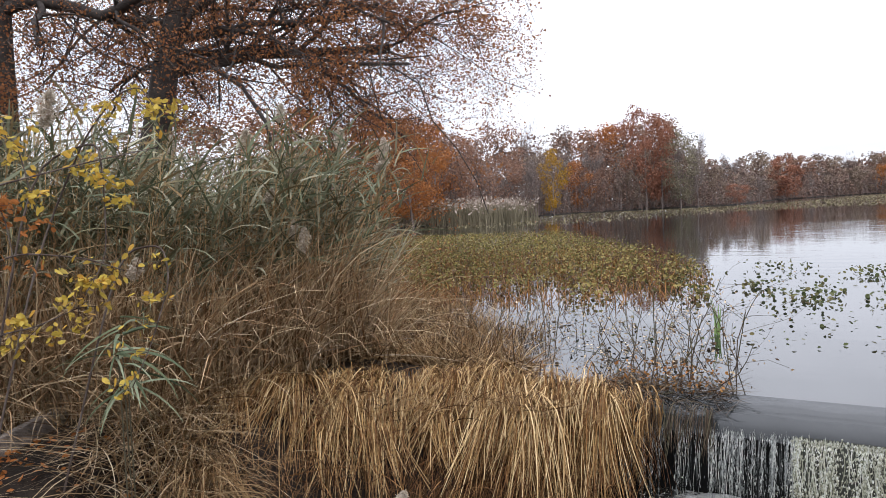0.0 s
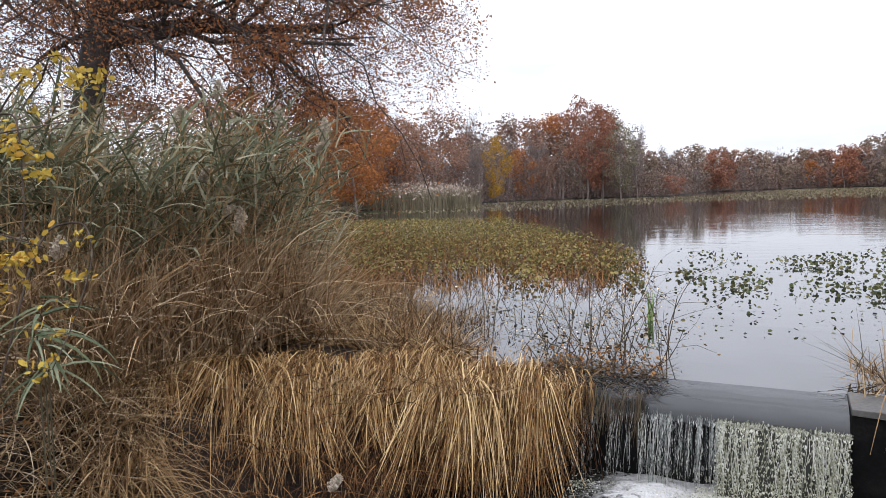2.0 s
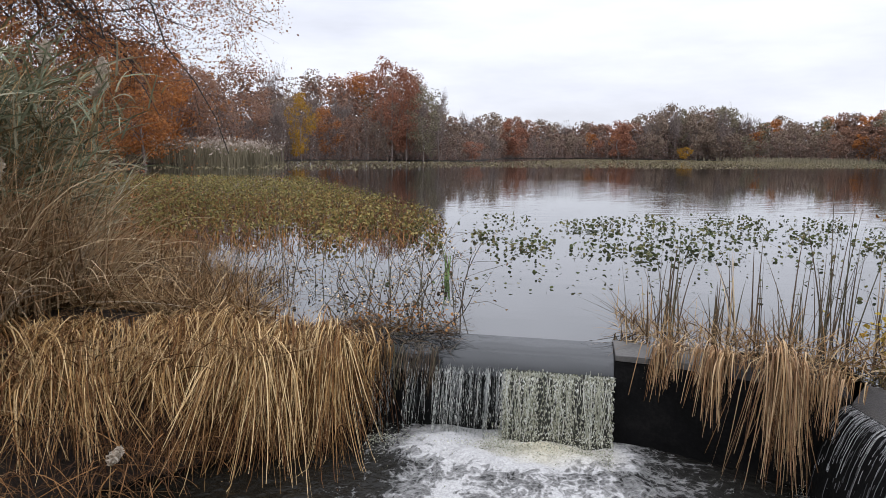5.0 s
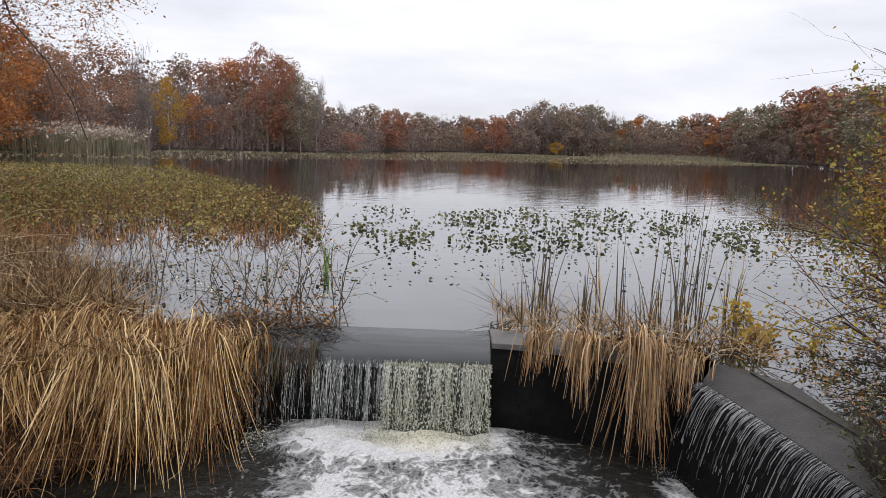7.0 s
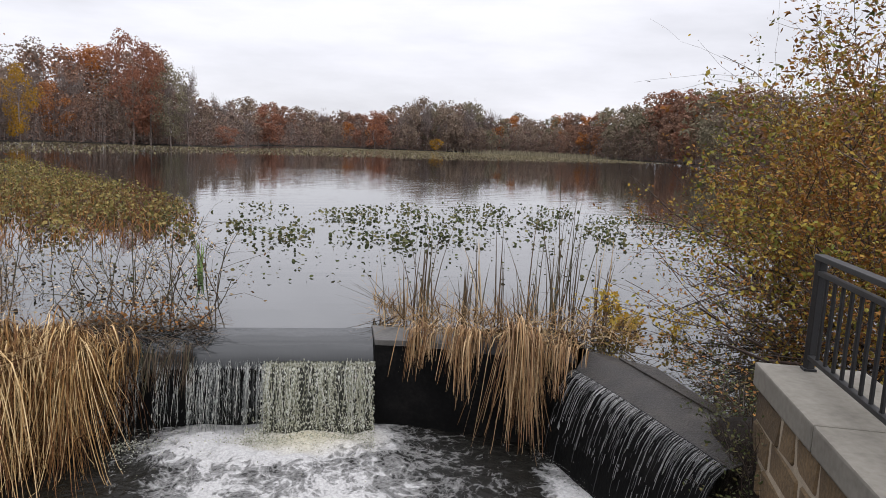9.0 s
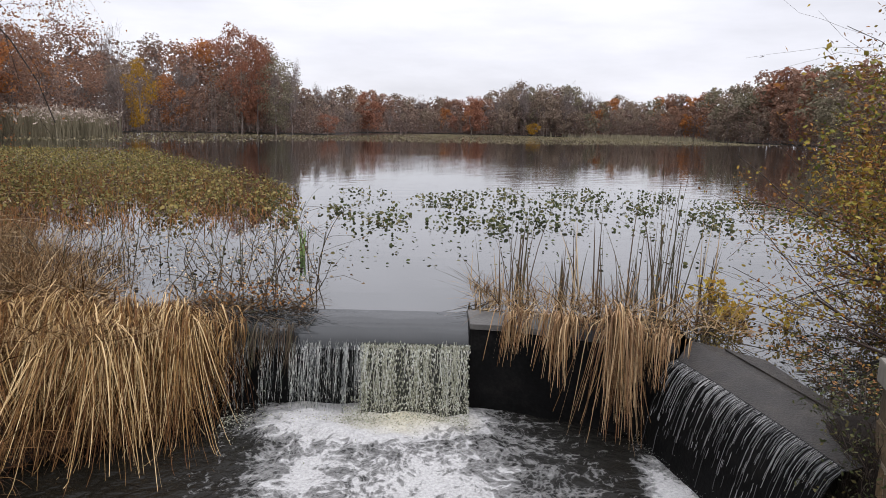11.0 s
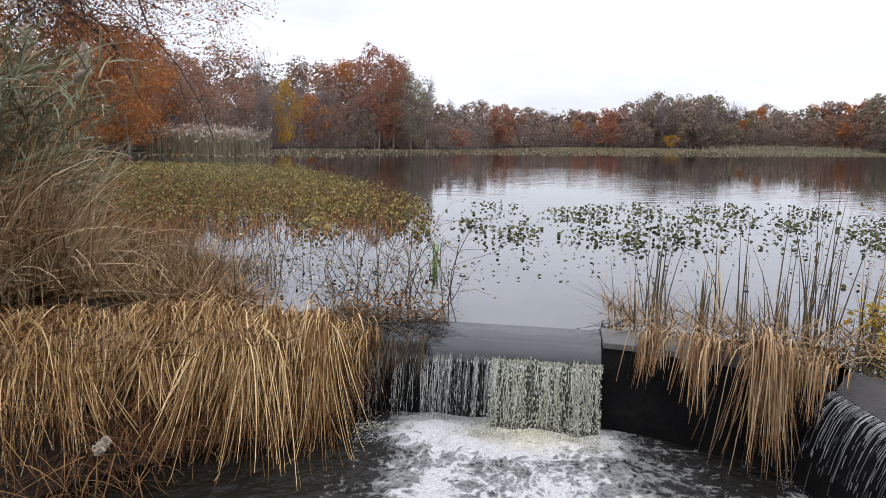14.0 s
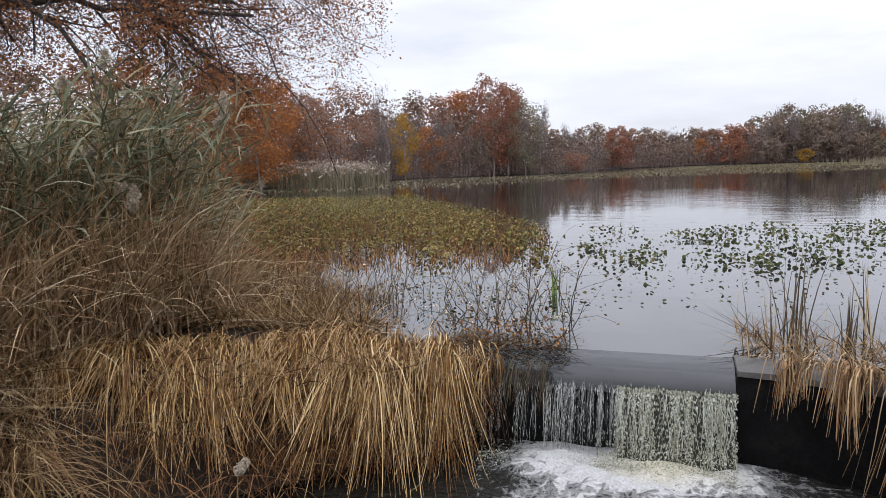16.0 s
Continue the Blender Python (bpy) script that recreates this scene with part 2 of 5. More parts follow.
M_LILY_OLD = plant("lily_leaf_old", [(0.0368, 0.0173, 0.0085), (0.105, 0.0576, 0.0229), (0.284, 0.216, 0.0765), (0.189, 0.163, 0.0527), (0.0945, 0.0912, 0.0323), (0.137, 0.072, 0.0255), (0.0525, 0.0403, 0.017)], 0.5, 0.15, 0.4, 0.35)
M_STEM = plant("weed_stem", [(0.025, 0.018, 0.013), (0.055, 0.04, 0.027), (0.10, 0.073, 0.05), (0.06, 0.06, 0.035)], 0.7, 0.0)
M_FERN = plant("green_leaf", [(0.07, 0.09, 0.05), (0.13, 0.155, 0.09), (0.21, 0.23, 0.15), (0.10, 0.12, 0.06)], 0.45, 0.2)
M_FRESH = plant("fresh_green_leaf", [(0.10, 0.17, 0.05), (0.16, 0.25, 0.08), (0.22, 0.32, 0.11)], 0.45, 0.25)
M_POND = water("pond_water", (0.014, 0.015, 0.013), 0.02, (0.5, 2.2), 0.2)
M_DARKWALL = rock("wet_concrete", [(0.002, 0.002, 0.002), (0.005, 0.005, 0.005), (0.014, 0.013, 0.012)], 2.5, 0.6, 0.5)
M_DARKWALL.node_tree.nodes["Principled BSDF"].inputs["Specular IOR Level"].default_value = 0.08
M_CONCRETE = rock("concrete", [(0.055, 0.052, 0.048), (0.10, 0.095, 0.088), (0.15, 0.142, 0.13)], 2.2, 0.85, 0.25)
M_SLAB = rock("wet_slab", [(0.008, 0.006, 0.005), (0.018, 0.015, 0.012), (0.05, 0.042, 0.033)], 5.0, 0.36, 1.0)
M_SLAB.node_tree.nodes["Principled BSDF"].inputs["Specular IOR Level"].default_value = 0.25
M_CAP = rock("cap_stone", [(0.10, 0.09, 0.072), (0.155, 0.143, 0.118), (0.21, 0.197, 0.165)], 2.0, 0.85, 0.2)
M_STONE = rock("wall_stone", [(0.035, 0.022, 0.011), (0.085, 0.055, 0.026), (0.16, 0.105, 0.05)], 4.0, 0.9, 0.6, vary=True)
M_MORTAR = rock("mortar", [(0.195, 0.158, 0.109), (0.3, 0.247, 0.181), (0.405, 0.338, 0.246)], 8.0, 0.95, 0.4)
M_IRON = plain("black_iron", (0.008, 0.008, 0.009), 0.5, 0.0, 0.1)
M_TIMBER = rock("weathered_timber", [(0.08, 0.0665, 0.0555), (0.18, 0.152, 0.13), (0.3, 0.247, 0.213)], 6.0, 0.9, 0.5)


def foam_material():
    m, t, p = material("foaming_water")
    co = node(t, "ShaderNodeTexCoord")
    geo = node(t, "ShaderNodeNewGeometry")
    sep = node(t, "ShaderNodeSeparateXYZ")
    t.links.new(geo.outputs["Position"], sep.inputs["Vector"])
    warp = node(t, "ShaderNodeTexNoise", Scale=2.5, Detail=4.0)
    t.links.new(co.outputs["Object"], warp.inputs["Vector"])
    add = node(t, "ShaderNodeVectorMath")
    add.operation = "MULTIPLY_ADD"
    add.inputs[1].default_value = (0.34, 0.34, 0.0)
    t.links.new(warp.outputs["Color"], add.inputs[0])
    t.links.new(co.outputs["Object"], add.inputs[2])
    fine = node(t, "ShaderNodeTexNoise", Scale=10.0, Detail=9.0, Roughness=0.7)
    t.links.new(add.outputs["Vector"], fine.inputs["Vector"])

    def spot(cx, cy, rx, ry):
        v = node(t, "ShaderNodeVectorMath")
        v.operation = "SUBTRACT"
        v.inputs[1].default_value = (cx, cy, 0)
        t.links.new(geo.outputs["Position"], v.inputs[0])
        s = node(t, "ShaderNodeVectorMath")
        s.operation = "MULTIPLY"
        s.inputs[1].default_value = (1 / rx, 1 / ry, 0)
        t.links.new(v.outputs["Vector"], s.inputs[0])
        le = node(t, "ShaderNodeVectorMath")
        le.operation = "LENGTH"
        t.links.new(s.outputs["Vector"], le.inputs[0])
        mr = node(t, "ShaderNodeMapRange")
        mr.inputs["To Min"].default_value, mr.inputs["To Max"].default_value = 1.0, 0.0
        t.links.new(le.outputs["Value"], mr.inputs["Value"])
        return mr.outputs["Result"]

    def math(op, a, b):
        n = node(t, "ShaderNodeMath")
        n.operation = op
        for i, v in enumerate((a, b)):
            if isinstance(v, (int, float)):
                n.inputs[i].default_value = v
            else:
                t.links.new(v, n.inputs[i])
        return n.outputs[0]

    near_fall = math("MULTIPLY", spot(0.72, 6.45, 1.5, 0.9), 1.75)
    lobes = math("MAXIMUM", math("MULTIPLY", spot(0.3, 5.6, 0.8, 1.6), 0.94), math("MULTIPLY", spot(1.15, 5.5, 0.7, 1.8), 0.95))
    spread_out = math("MAXIMUM", math("MULTIPLY", spot(1.1, 5.4, 2.25, 2.6), 0.89), math("MULTIPLY", spot(2.78, 5.4, 0.32, 1.05), 1.15))
    boil = math("MAXIMUM", near_fall, math("MAXIMUM", lobes, spread_out))
    fn = node(t, "ShaderNodeMapRange")
    fn.inputs["From Min"].default_value, fn.inputs["From Max"].default_value = 0.3, 0.7
    t.links.new(fine.outputs["Fac"], fn.inputs["Value"])
    def web(scale, wide):
        v = node(t, "ShaderNodeTexVoronoi", Scale=scale)
        v.feature = "DISTANCE_TO_EDGE"
        t.links.new(add.outputs["Vector"], v.inputs["Vector"])
        mr = node(t, "ShaderNodeMapRange")
        mr.inputs["From Max"].default_value = wide
        mr.inputs["To Min"].default_value, mr.inputs["To Max"].default_value = 1.0, 0.0
        t.links.new(v.outputs["Distance"], mr.inputs["Value"])
        return mr.outputs["Result"]

    def curls(scale, wide):
        """Thin wandering lines where a noise crosses its middle value."""
        n = node(t, "ShaderNodeTexNoise", Scale=scale, Detail=5.0, Roughness=0.6)
        t.links.new(add.outputs["Vector"], n.inputs["Vector"])
        mr = node(t, "ShaderNodeMapRange")
        mr.inputs["From Max"].default_value = wide
        mr.inputs["To Min"].default_value, mr.inputs["To Max"].default_value = 1.0, 0.0
        t.links.new(math("ABSOLUTE", math("SUBTRACT", n.outputs["Fac"], 0.5), 0.0), mr.inputs["Value"])
        return mr.outputs["Result"]

    lines = math("ADD", math("MULTIPLY", curls(2.6, 0.05), 0.22), math("MULTIPLY", curls(7.0, 0.05), 0.14))
    grain = math("ADD", math("MULTIPLY", fn.outputs["Result"], 0.60), math("ADD", lines, math("MULTIPLY", web(17.0, 0.2), 0.18)))
    fr = node(t, "ShaderNodeMapRange")
    fr.inputs["From Min"].default_value, fr.inputs["From Max"].default_value = 0.1, 0.58
    t.links.new(math("ADD", grain, math("ADD", math("MULTIPLY", boil, 1.35), -0.94)), fr.inputs["Value"])
    mix = node(t, "ShaderNodeMix")
    mix.data_type = "RGBA"
    deep = node(t, "ShaderNodeMix")
    deep.data_type = "RGBA"
    deep.inputs["A"].default_value, deep.inputs["B"].default_value = (0.009, 0.008, 0.006, 1), (0.10, 0.105, 0.105, 1)
    t.links.new(math("MULTIPLY", math("MULTIPLY", boil, boil), 0.5), deep.inputs["Factor"])
    t.links.new(deep.outputs["Result"], mix.inputs["A"])
    mix.inputs["B"].default_value = (0.68, 0.675, 0.65, 1)
    t.links.new(fr.outputs["Result"], mix.inputs["Factor"])
    p.inputs["IOR"].default_value = 1.2
    bub = node(t, "ShaderNodeTexNoise", Scale=45.0, Detail=4.0, Roughness=0.7)
    t.links.new(co.outputs["Object"], bub.inputs["Vector"])
    bm_ = node(t, "ShaderNodeMapRange")
    bm_.inputs["From Min"].default_value, bm_.inputs["From Max"].default_value = 0.35, 0.62
    bm_.inputs["To Min"].default_value, bm_.inputs["To Max"].default_value = 0.7, 1.05
    t.links.new(bub.outputs["Fac"], bm_.inputs["Value"])
    white = node(t, "ShaderNodeVectorMath")
    white.operation = "SCALE"
    cream = node(t, "ShaderNodeMix")
    cream.data_type = "RGBA"
    cream.inputs["A"].default_value, cream.inputs["B"].default_value = (0.44, 0.437, 0.425, 1), (0.56, 0.515, 0.37, 1)
    t.links.new(spot(0.95, 6.42, 0.65, 0.4), cream.inputs["Factor"])
    t.links.new(cream.outputs["Result"], white.inputs[0])
    t.links.new(bm_.outputs["Result"], white.inputs["Scale"])
    t.links.new(white.outputs["Vector"], mix.inputs["B"])
    t.links.new(mix.outputs["Result"], p.inputs["Base Color"])
    rr = node(t, "ShaderNodeMapRange")
    rr.inputs["To Min"].default_value, rr.inputs["To Max"].default_value = 0.06, 0.7
    t.links.new(fr.outputs["Result"], rr.inputs["Value"])
    t.links.new(rr.outputs["Result"], p.inputs["Roughness"])
    rip = node(t, "ShaderNodeTexNoise", Scale=9.0, Detail=5.0)
    t.links.new(co.outputs["Object"], rip.inputs["Vector"])
    bp = node(t, "ShaderNodeBump", Strength=0.9, Distance=0.06)
    t.links.new(math("ADD", rip.outputs["Fac"], math("MULTIPLY", fr.outputs["Result"], 0.6)), bp.inputs["Height"])
    t.links.new(bp.outputs["Normal"], p.inputs["Normal"])
    return m


M_FOAM = foam_material()


def strand_material(name, a, b):
    m = plant(name, [a, b, (0.62, 0.63, 0.57)], 0.12, 0.3)
    m.node_tree.nodes["Principled BSDF"].inputs["Specular IOR Level"].default_value = 0.6
    return m


M_FALL = strand_material("falling_water", (0.07, 0.075, 0.075), (0.22, 0.23, 0.22))
M_FALL_WARM = strand_material("falling_water_warm", (0.16, 0.165, 0.11), (0.40, 0.40, 0.30))
# pale trickle tones stand in for highlights on the water at the lip
M_TRICKLE = plant("trickle", [(0.05, 0.05, 0.05), (0.14, 0.14, 0.14), (0.42, 0.42, 0.41)], 0.3, 0.0)
M_SHEET = water("water_film", (0.03, 0.031, 0.024), 0.45, (30.0, 3.0), 0.5)
M_SHEET.node_tree.nodes["Principled BSDF"].inputs["IOR"].default_value = 1.25
M_CREST = water("crest_water", (0.016, 0.018, 0.018), 0.05, (7.0, 2.5), 1.0)

M_CREST.node_tree.nodes["Principled BSDF"].inputs["IOR"].default_value = 1.5

# ---- mesh building ----
rng = np.random.default_rng(7)
POOL_FLOOR = -0.76


def smooth(a, b, x):
    t = np.clip((x - a) / (b - a), 0, 1)
    return t * t * (3 - 2 * t)


class Mesh:
    """Gathers vertices and faces of four corners, and links them as one mesh object."""

    def __init__(self):
        self.v, self.f, self.m, self.n = [], [], [], 0

    def add(self, v, f, mat=0):
        v = np.asarray(v, float).reshape(-1, 3)
        f = np.asarray(f, int).reshape(-1, 4)
        self.v.append(v)
        self.f.append(f + self.n)
        self.m.append(np.full(len(f), mat))
        self.n += len(v)

    def link(self, name, mats, parent=None, smooth=False):
        v = np.concatenate(self.v)
        f = np.concatenate(self.f)
        me = bpy.data.meshes.new(name)
        me.vertices.add(len(v))
        me.vertices.foreach_set("co", v.ravel())
        me.loops.add(f.size)
        me.loops.foreach_set("vertex_index", f.ravel().astype(np.int32))
        me.polygons.add(len(f))
        me.polygons.foreach_set("loop_start", np.arange(0, f.size, 4, dtype=np.int32))
        me.polygons.foreach_set("material_index", np.concatenate(self.m).astype(np.int32))
        if smooth:
            me.polygons.foreach_set("use_smooth", np.ones(len(f), dtype=bool))
        for m in mats if isinstance(mats, (list, tuple)) else [mats]:
            me.materials.append(m)
        me.update(calc_edges=True)
        me.validate()
        ob = new(name, me)
        ob.parent = parent
        return ob


def part(name, bm, mat, parent=None, label="", bevel=0.0):
    """Links a bmesh as one mesh object under a thing."""
    if bevel:
        bmesh.ops.bevel(bm, geom=list(bm.edges), offset=bevel, segments=2, affect="EDGES", profile=0.6)
    bmesh.ops.recalc_face_normals(bm, faces=list(bm.faces))
    me = bpy.data.meshes.new(name)
    bm.to_mesh(me)
    bm.free()
    me.materials.append(mat)
    ob = new(name, me)
    ob.parent = parent
    if label:
        ob["label"] = label
    return ob


def thing(name, x, y, z, label, category, group="", kind=""):
    ob = new(name)
    ob.location = (x, y, z)
    return tagged(ob, label, category, group, kind)


def prism(points, z0, z1):
    """A bmesh of a polygon in plan, from z0 to z1 (numbers, or one a corner)."""
    bm = bmesh.new()
    n = len(points)
    z0 = z0 if isinstance(z0, (list, tuple)) else [z0] * n
    z1 = z1 if isinstance(z1, (list, tuple)) else [z1] * n
    lo = [bm.verts.new((p[0], p[1], a)) for p, a in zip(points, z0)]
    hi = [bm.verts.new((p[0], p[1], a)) for p, a in zip(points, z1)]
    bm.faces.new(hi)
    bm.faces.new(lo[::-1])
    for i in range(n):
        j = (i + 1) % n
        bm.faces.new((lo[i], lo[j], hi[j], hi[i]))
    return bm


def bar(a, b, w, h):
    """A bmesh box from a to b, w wide and h high."""
    a, b = Vector(a), Vector(b)
    bm = bmesh.new()
    bmesh.ops.create_cube(bm, size=1)
    d = b - a
    m = Matrix.Translation((a + b) / 2) @ d.to_track_quat("Y", "Z").to_matrix().to_4x4() @ Matrix.Diagonal((w, d.length, h, 1))
    bmesh.ops.transform(bm, matrix=m, verts=bm.verts)
    return bm


def blades(mb, base, turn, length, lean, curl, width, k=5, mat=0, sway=0.0, floor=None, taper=0.85):
    """Many ribbons at once: base (n,3); turn: heading in radians; lean: first angle from the upright; curl: how much further it bends."""
    n = len(base)
    turn, length, lean, curl, width = (np.broadcast_to(np.asarray(a, float), (n,)) for a in (turn, length, lean, curl, width))
    s = np.linspace(0, 1, k + 1)
    ang = lean[:, None] + curl[:, None] * s[None, :] ** 1.3
    head = turn[:, None] + sway * (s[None, :] ** 2) * rng.normal(0, 1, (n, 1))
    step = (length / k)[:, None]
    dx, dy, dz = np.sin(ang) * np.cos(head), np.sin(ang) * np.sin(head), np.cos(ang)
    p = np.zeros((n, k + 1, 3))
    for i, d in enumerate((dx, dy, dz)):
        p[:, 1:, i] = np.cumsum(0.5 * (d[:, 1:] + d[:, :-1]) * step, axis=1)
    p += np.asarray(base)[:, None, :]
    if floor is not None:
        p[:, :, 2] = np.maximum(p[:, :, 2], floor + 0.02 * rng.random((n, 1)))
    side = np.stack([-np.sin(head), np.cos(head), np.zeros_like(head)], -1)
    twist = rng.normal(0, 0.5, (n, 1, 1))
    up = np.stack([np.cos(head) * np.cos(ang), np.sin(head) * np.cos(ang), -np.sin(ang)], -1)
    side = side * np.cos(twist) + up * np.sin(twist)
    w = 0.5 * width[:, None] * (1 - taper * s[None, :] ** 1.6)
    v = np.stack([p - side * w[..., None], p + side * w[..., None]], 2).reshape(n, -1, 3)
    one = np.array([[2 * i, 2 * i + 1, 2 * i + 3, 2 * i + 2] for i in range(k)])
    f = one[None] + (np.arange(n) * 2 * (k + 1))[:, None, None]
    mb.add(v, f, mat)
    return p


def hang(mb, base, turn, length, reach, width, k=8, floor=POOL_FLOOR, first=(0.5, 1.3)):
    """Ribbons that arch out over an edge and then hang straight down."""
    n = len(base)
    s = np.linspace(0, 1, k + 1)[None]
    lean = rng.uniform(*first, n)[:, None]
    knee = rng.uniform(0.12, 0.45, n)[:, None] * reach
    last = np.clip(rng.normal(2.78, 0.2, n), 2.2, 3.1)[:, None]
    ang = lean + (last - lean) * smooth(0, 1, s / knee)
    head = turn[:, None] + 0.25 * s * rng.normal(0, 1, (n, 1))
    step = (length / k)[:, None]
    p = np.zeros((n, k + 1, 3))
    for i, d in enumerate((np.sin(ang) * np.cos(head), np.sin(ang) * np.sin(head), np.cos(ang))):
        p[:, 1:, i] = np.cumsum(0.5 * (d[:, 1:] + d[:, :-1]) * step, axis=1)
    p += base[:, None]
    p[:, :, 2] = np.maximum(p[:, :, 2], floor + 0.03 * rng.random((n, 1)))
    across = np.stack([-np.sin(head), np.cos(head), np.zeros_like(head)], -1)
    out = np.stack([np.cos(head), np.sin(head), np.zeros_like(head)], -1)
    tw = rng.uniform(-0.9, 0.9, (n, 1, 1))
    across = across * np.cos(tw) + out * np.sin(tw)
    w = 0.5 * width[:, None] * (1 - 0.7 * s ** 2)
    v = np.stack([p - across * w[..., None], p + across * w[..., None]], 2).reshape(n, -1, 3)
    one = np.array([[2 * i, 2 * i + 1, 2 * i + 3, 2 * i + 2] for i in range(k)])
    mb.add(v, one[None] + (np.arange(n) * 2 * (k + 1))[:, None, None])


def leaves(mb, centre, size, mat=0, slim=0.6, droop=0.0, flat=0.0, oval=False):
    """Small leaves folded along the mid rib, turned at random; flat draws them level; oval gives six corners, else four."""
    n = len(centre)
    size = np.broadcast_to(np.asarray(size, float), (n,)) * rng.uniform(0.6, 1.35, n)
    a = rng.normal(0, 1, (n, 3))
    a[:, 2] = a[:, 2] * (1 - flat) * 0.7 - droop
    a /= np.linalg.norm(a, axis=1, keepdims=True) + 1e-9
    b = rng.normal(0, 1, (n, 3))
    b[:, 2] *= 1 - flat
    b -= a * (a * b).sum(1, keepdims=True)
    b /= np.linalg.norm(b, axis=1, keepdims=True) + 1e-9
    c = np.cross(a, b)
    half, wide = (size * 0.5)[:, None], (size * 0.5 * slim)[:, None]
    tail, tip = centre - a * half, centre + a * half + c * wide * 0.3
    if not oval:
        l1 = centre - a * half * 0.1 + b * wide + c * wide * 0.35
        r1 = centre - a * half * 0.1 - b * wide + c * wide * 0.35
        mb.add(np.stack([tail, r1, tip, l1], 1), np.arange(n * 4).reshape(n, 4), mat)
        return
    ring = []
    for sgn in (-1, 1):
        ring.append((centre - a * half * 0.55 + sgn * b * wide * 0.85 + c * wide * 0.3, centre + a * half * 0.35 + sgn * b * wide * 0.8 + c * wide * 0.4))
    v = np.stack([tail, ring[0][0], ring[0][1], tip, ring[1][1], ring[1][0]], 1)
    k = (np.arange(n) * 6)[:, None, None]
    mb.add(v, np.array([[0, 1, 2, 3], [0, 3, 4, 5]])[None] + k, mat)


def tubes(mb, segs, sides=5, mat=0):
    """Tapered tubes: rows of x0 y0 z0 x1 y1 z1 r0 r1."""
    s = np.asarray(segs, float)
    n = len(s)
    if not n:
        return
    a, b, r0, r1 = s[:, :3], s[:, 3:6], s[:, 6], s[:, 7]
    d = b - a
    d /= np.linalg.norm(d, axis=1, keepdims=True) + 1e-9
    ref = np.where(np.abs(d[:, 2:3]) > 0.9, np.array([[1.0, 0, 0]]), np.array([[0, 0, 1.0]]))
    u = np.cross(d, ref)
    u /= np.linalg.norm(u, axis=1, keepdims=True) + 1e-9
    w = np.cross(d, u)
    t = np.arange(sides) * 2 * math.pi / sides
    ring = u[:, None, :] * np.cos(t)[None, :, None] + w[:, None, :] * np.sin(t)[None, :, None]
    v = np.concatenate([a[:, None] + ring * r0[:, None, None], b[:, None] + ring * r1[:, None, None]], 1)
    one = np.array([[i, (i + 1) % sides, sides + (i + 1) % sides, sides + i] for i in range(sides)])
    f = one[None] + (np.arange(n) * 2 * sides)[:, None, None]
    mb.add(v, f, mat)


def grow(r, start, way, length, radius, depth, spread=0.7, split=3, bend=0.12, lift=0.0, segs=None, tips=None, level=0, steps=4):
    """A limb and its side shoots. segs: rows by level; tips: rows of x y z of the outer shoots."""
    p, d = np.array(start, float), np.array(way, float)
    d /= np.linalg.norm(d)
    r0 = radius
    taper = 0.55
    for i in range(steps):
        d = d + r.normal(0, bend, 3) + np.array([0, 0, lift])
        d /= np.linalg.norm(d)
        q = p + d * length / steps
        r1 = radius * (1 - (1 - taper) * (i + 1) / steps)
        segs.setdefault(level, []).append([*p, *q, r0, r1])
        if depth <= 1:
            tips.append(q.copy())
        if depth > 0 and i >= (1 if level == 0 else 0):
            for _ in range(split if i < steps - 1 else 2):
                if r.random() < 0.75:
                    side = r.normal(0, 1, 3)
                    side -= d * side.dot(d)
                    side /= np.linalg.norm(side) + 1e-9
                    nd = d * (1 - spread * 0.6) + side * spread * r.uniform(0.6, 1.3)
                    grow(r, p + (q - p) * r.random(), nd, length * r.uniform(0.45, 0.75), r1 * r.uniform(0.4, 0.62), depth - 1, spread, split, bend * 1.15, lift, segs, tips, level + 1, steps)
        p, r0 = q, r1
    return p, d

# ---- ground and water ----
CX, CY = 1.1, 1.15          # plan centre of the walk
POOL = -0.74                # level of the pool below the weir
SHORE = [(-180, 4), (-75, 4.5), (-60, 6.5), (-50, 8), (-44, 10), (-42, 30), (-39, 62), (-33, 66), (-29, 68), (-25, 88), (-20, 100), (-15, 106), (-9, 112),
         (-6, 165), (0, 215), (8, 235), (20, 235), (28, 190), (36, 110), (45, 50), (58, 22), (70, 9), (80, 5), (180, 4)]
SA, SR = (np.array(c, float) for c in zip(*SHORE))


def shore(az):
    return np.exp(np.interp(az, SA, np.log(SR)))


def polar(az, d):
    a = np.radians(az)
    return CX + d * np.sin(a), CY + d * np.cos(a)


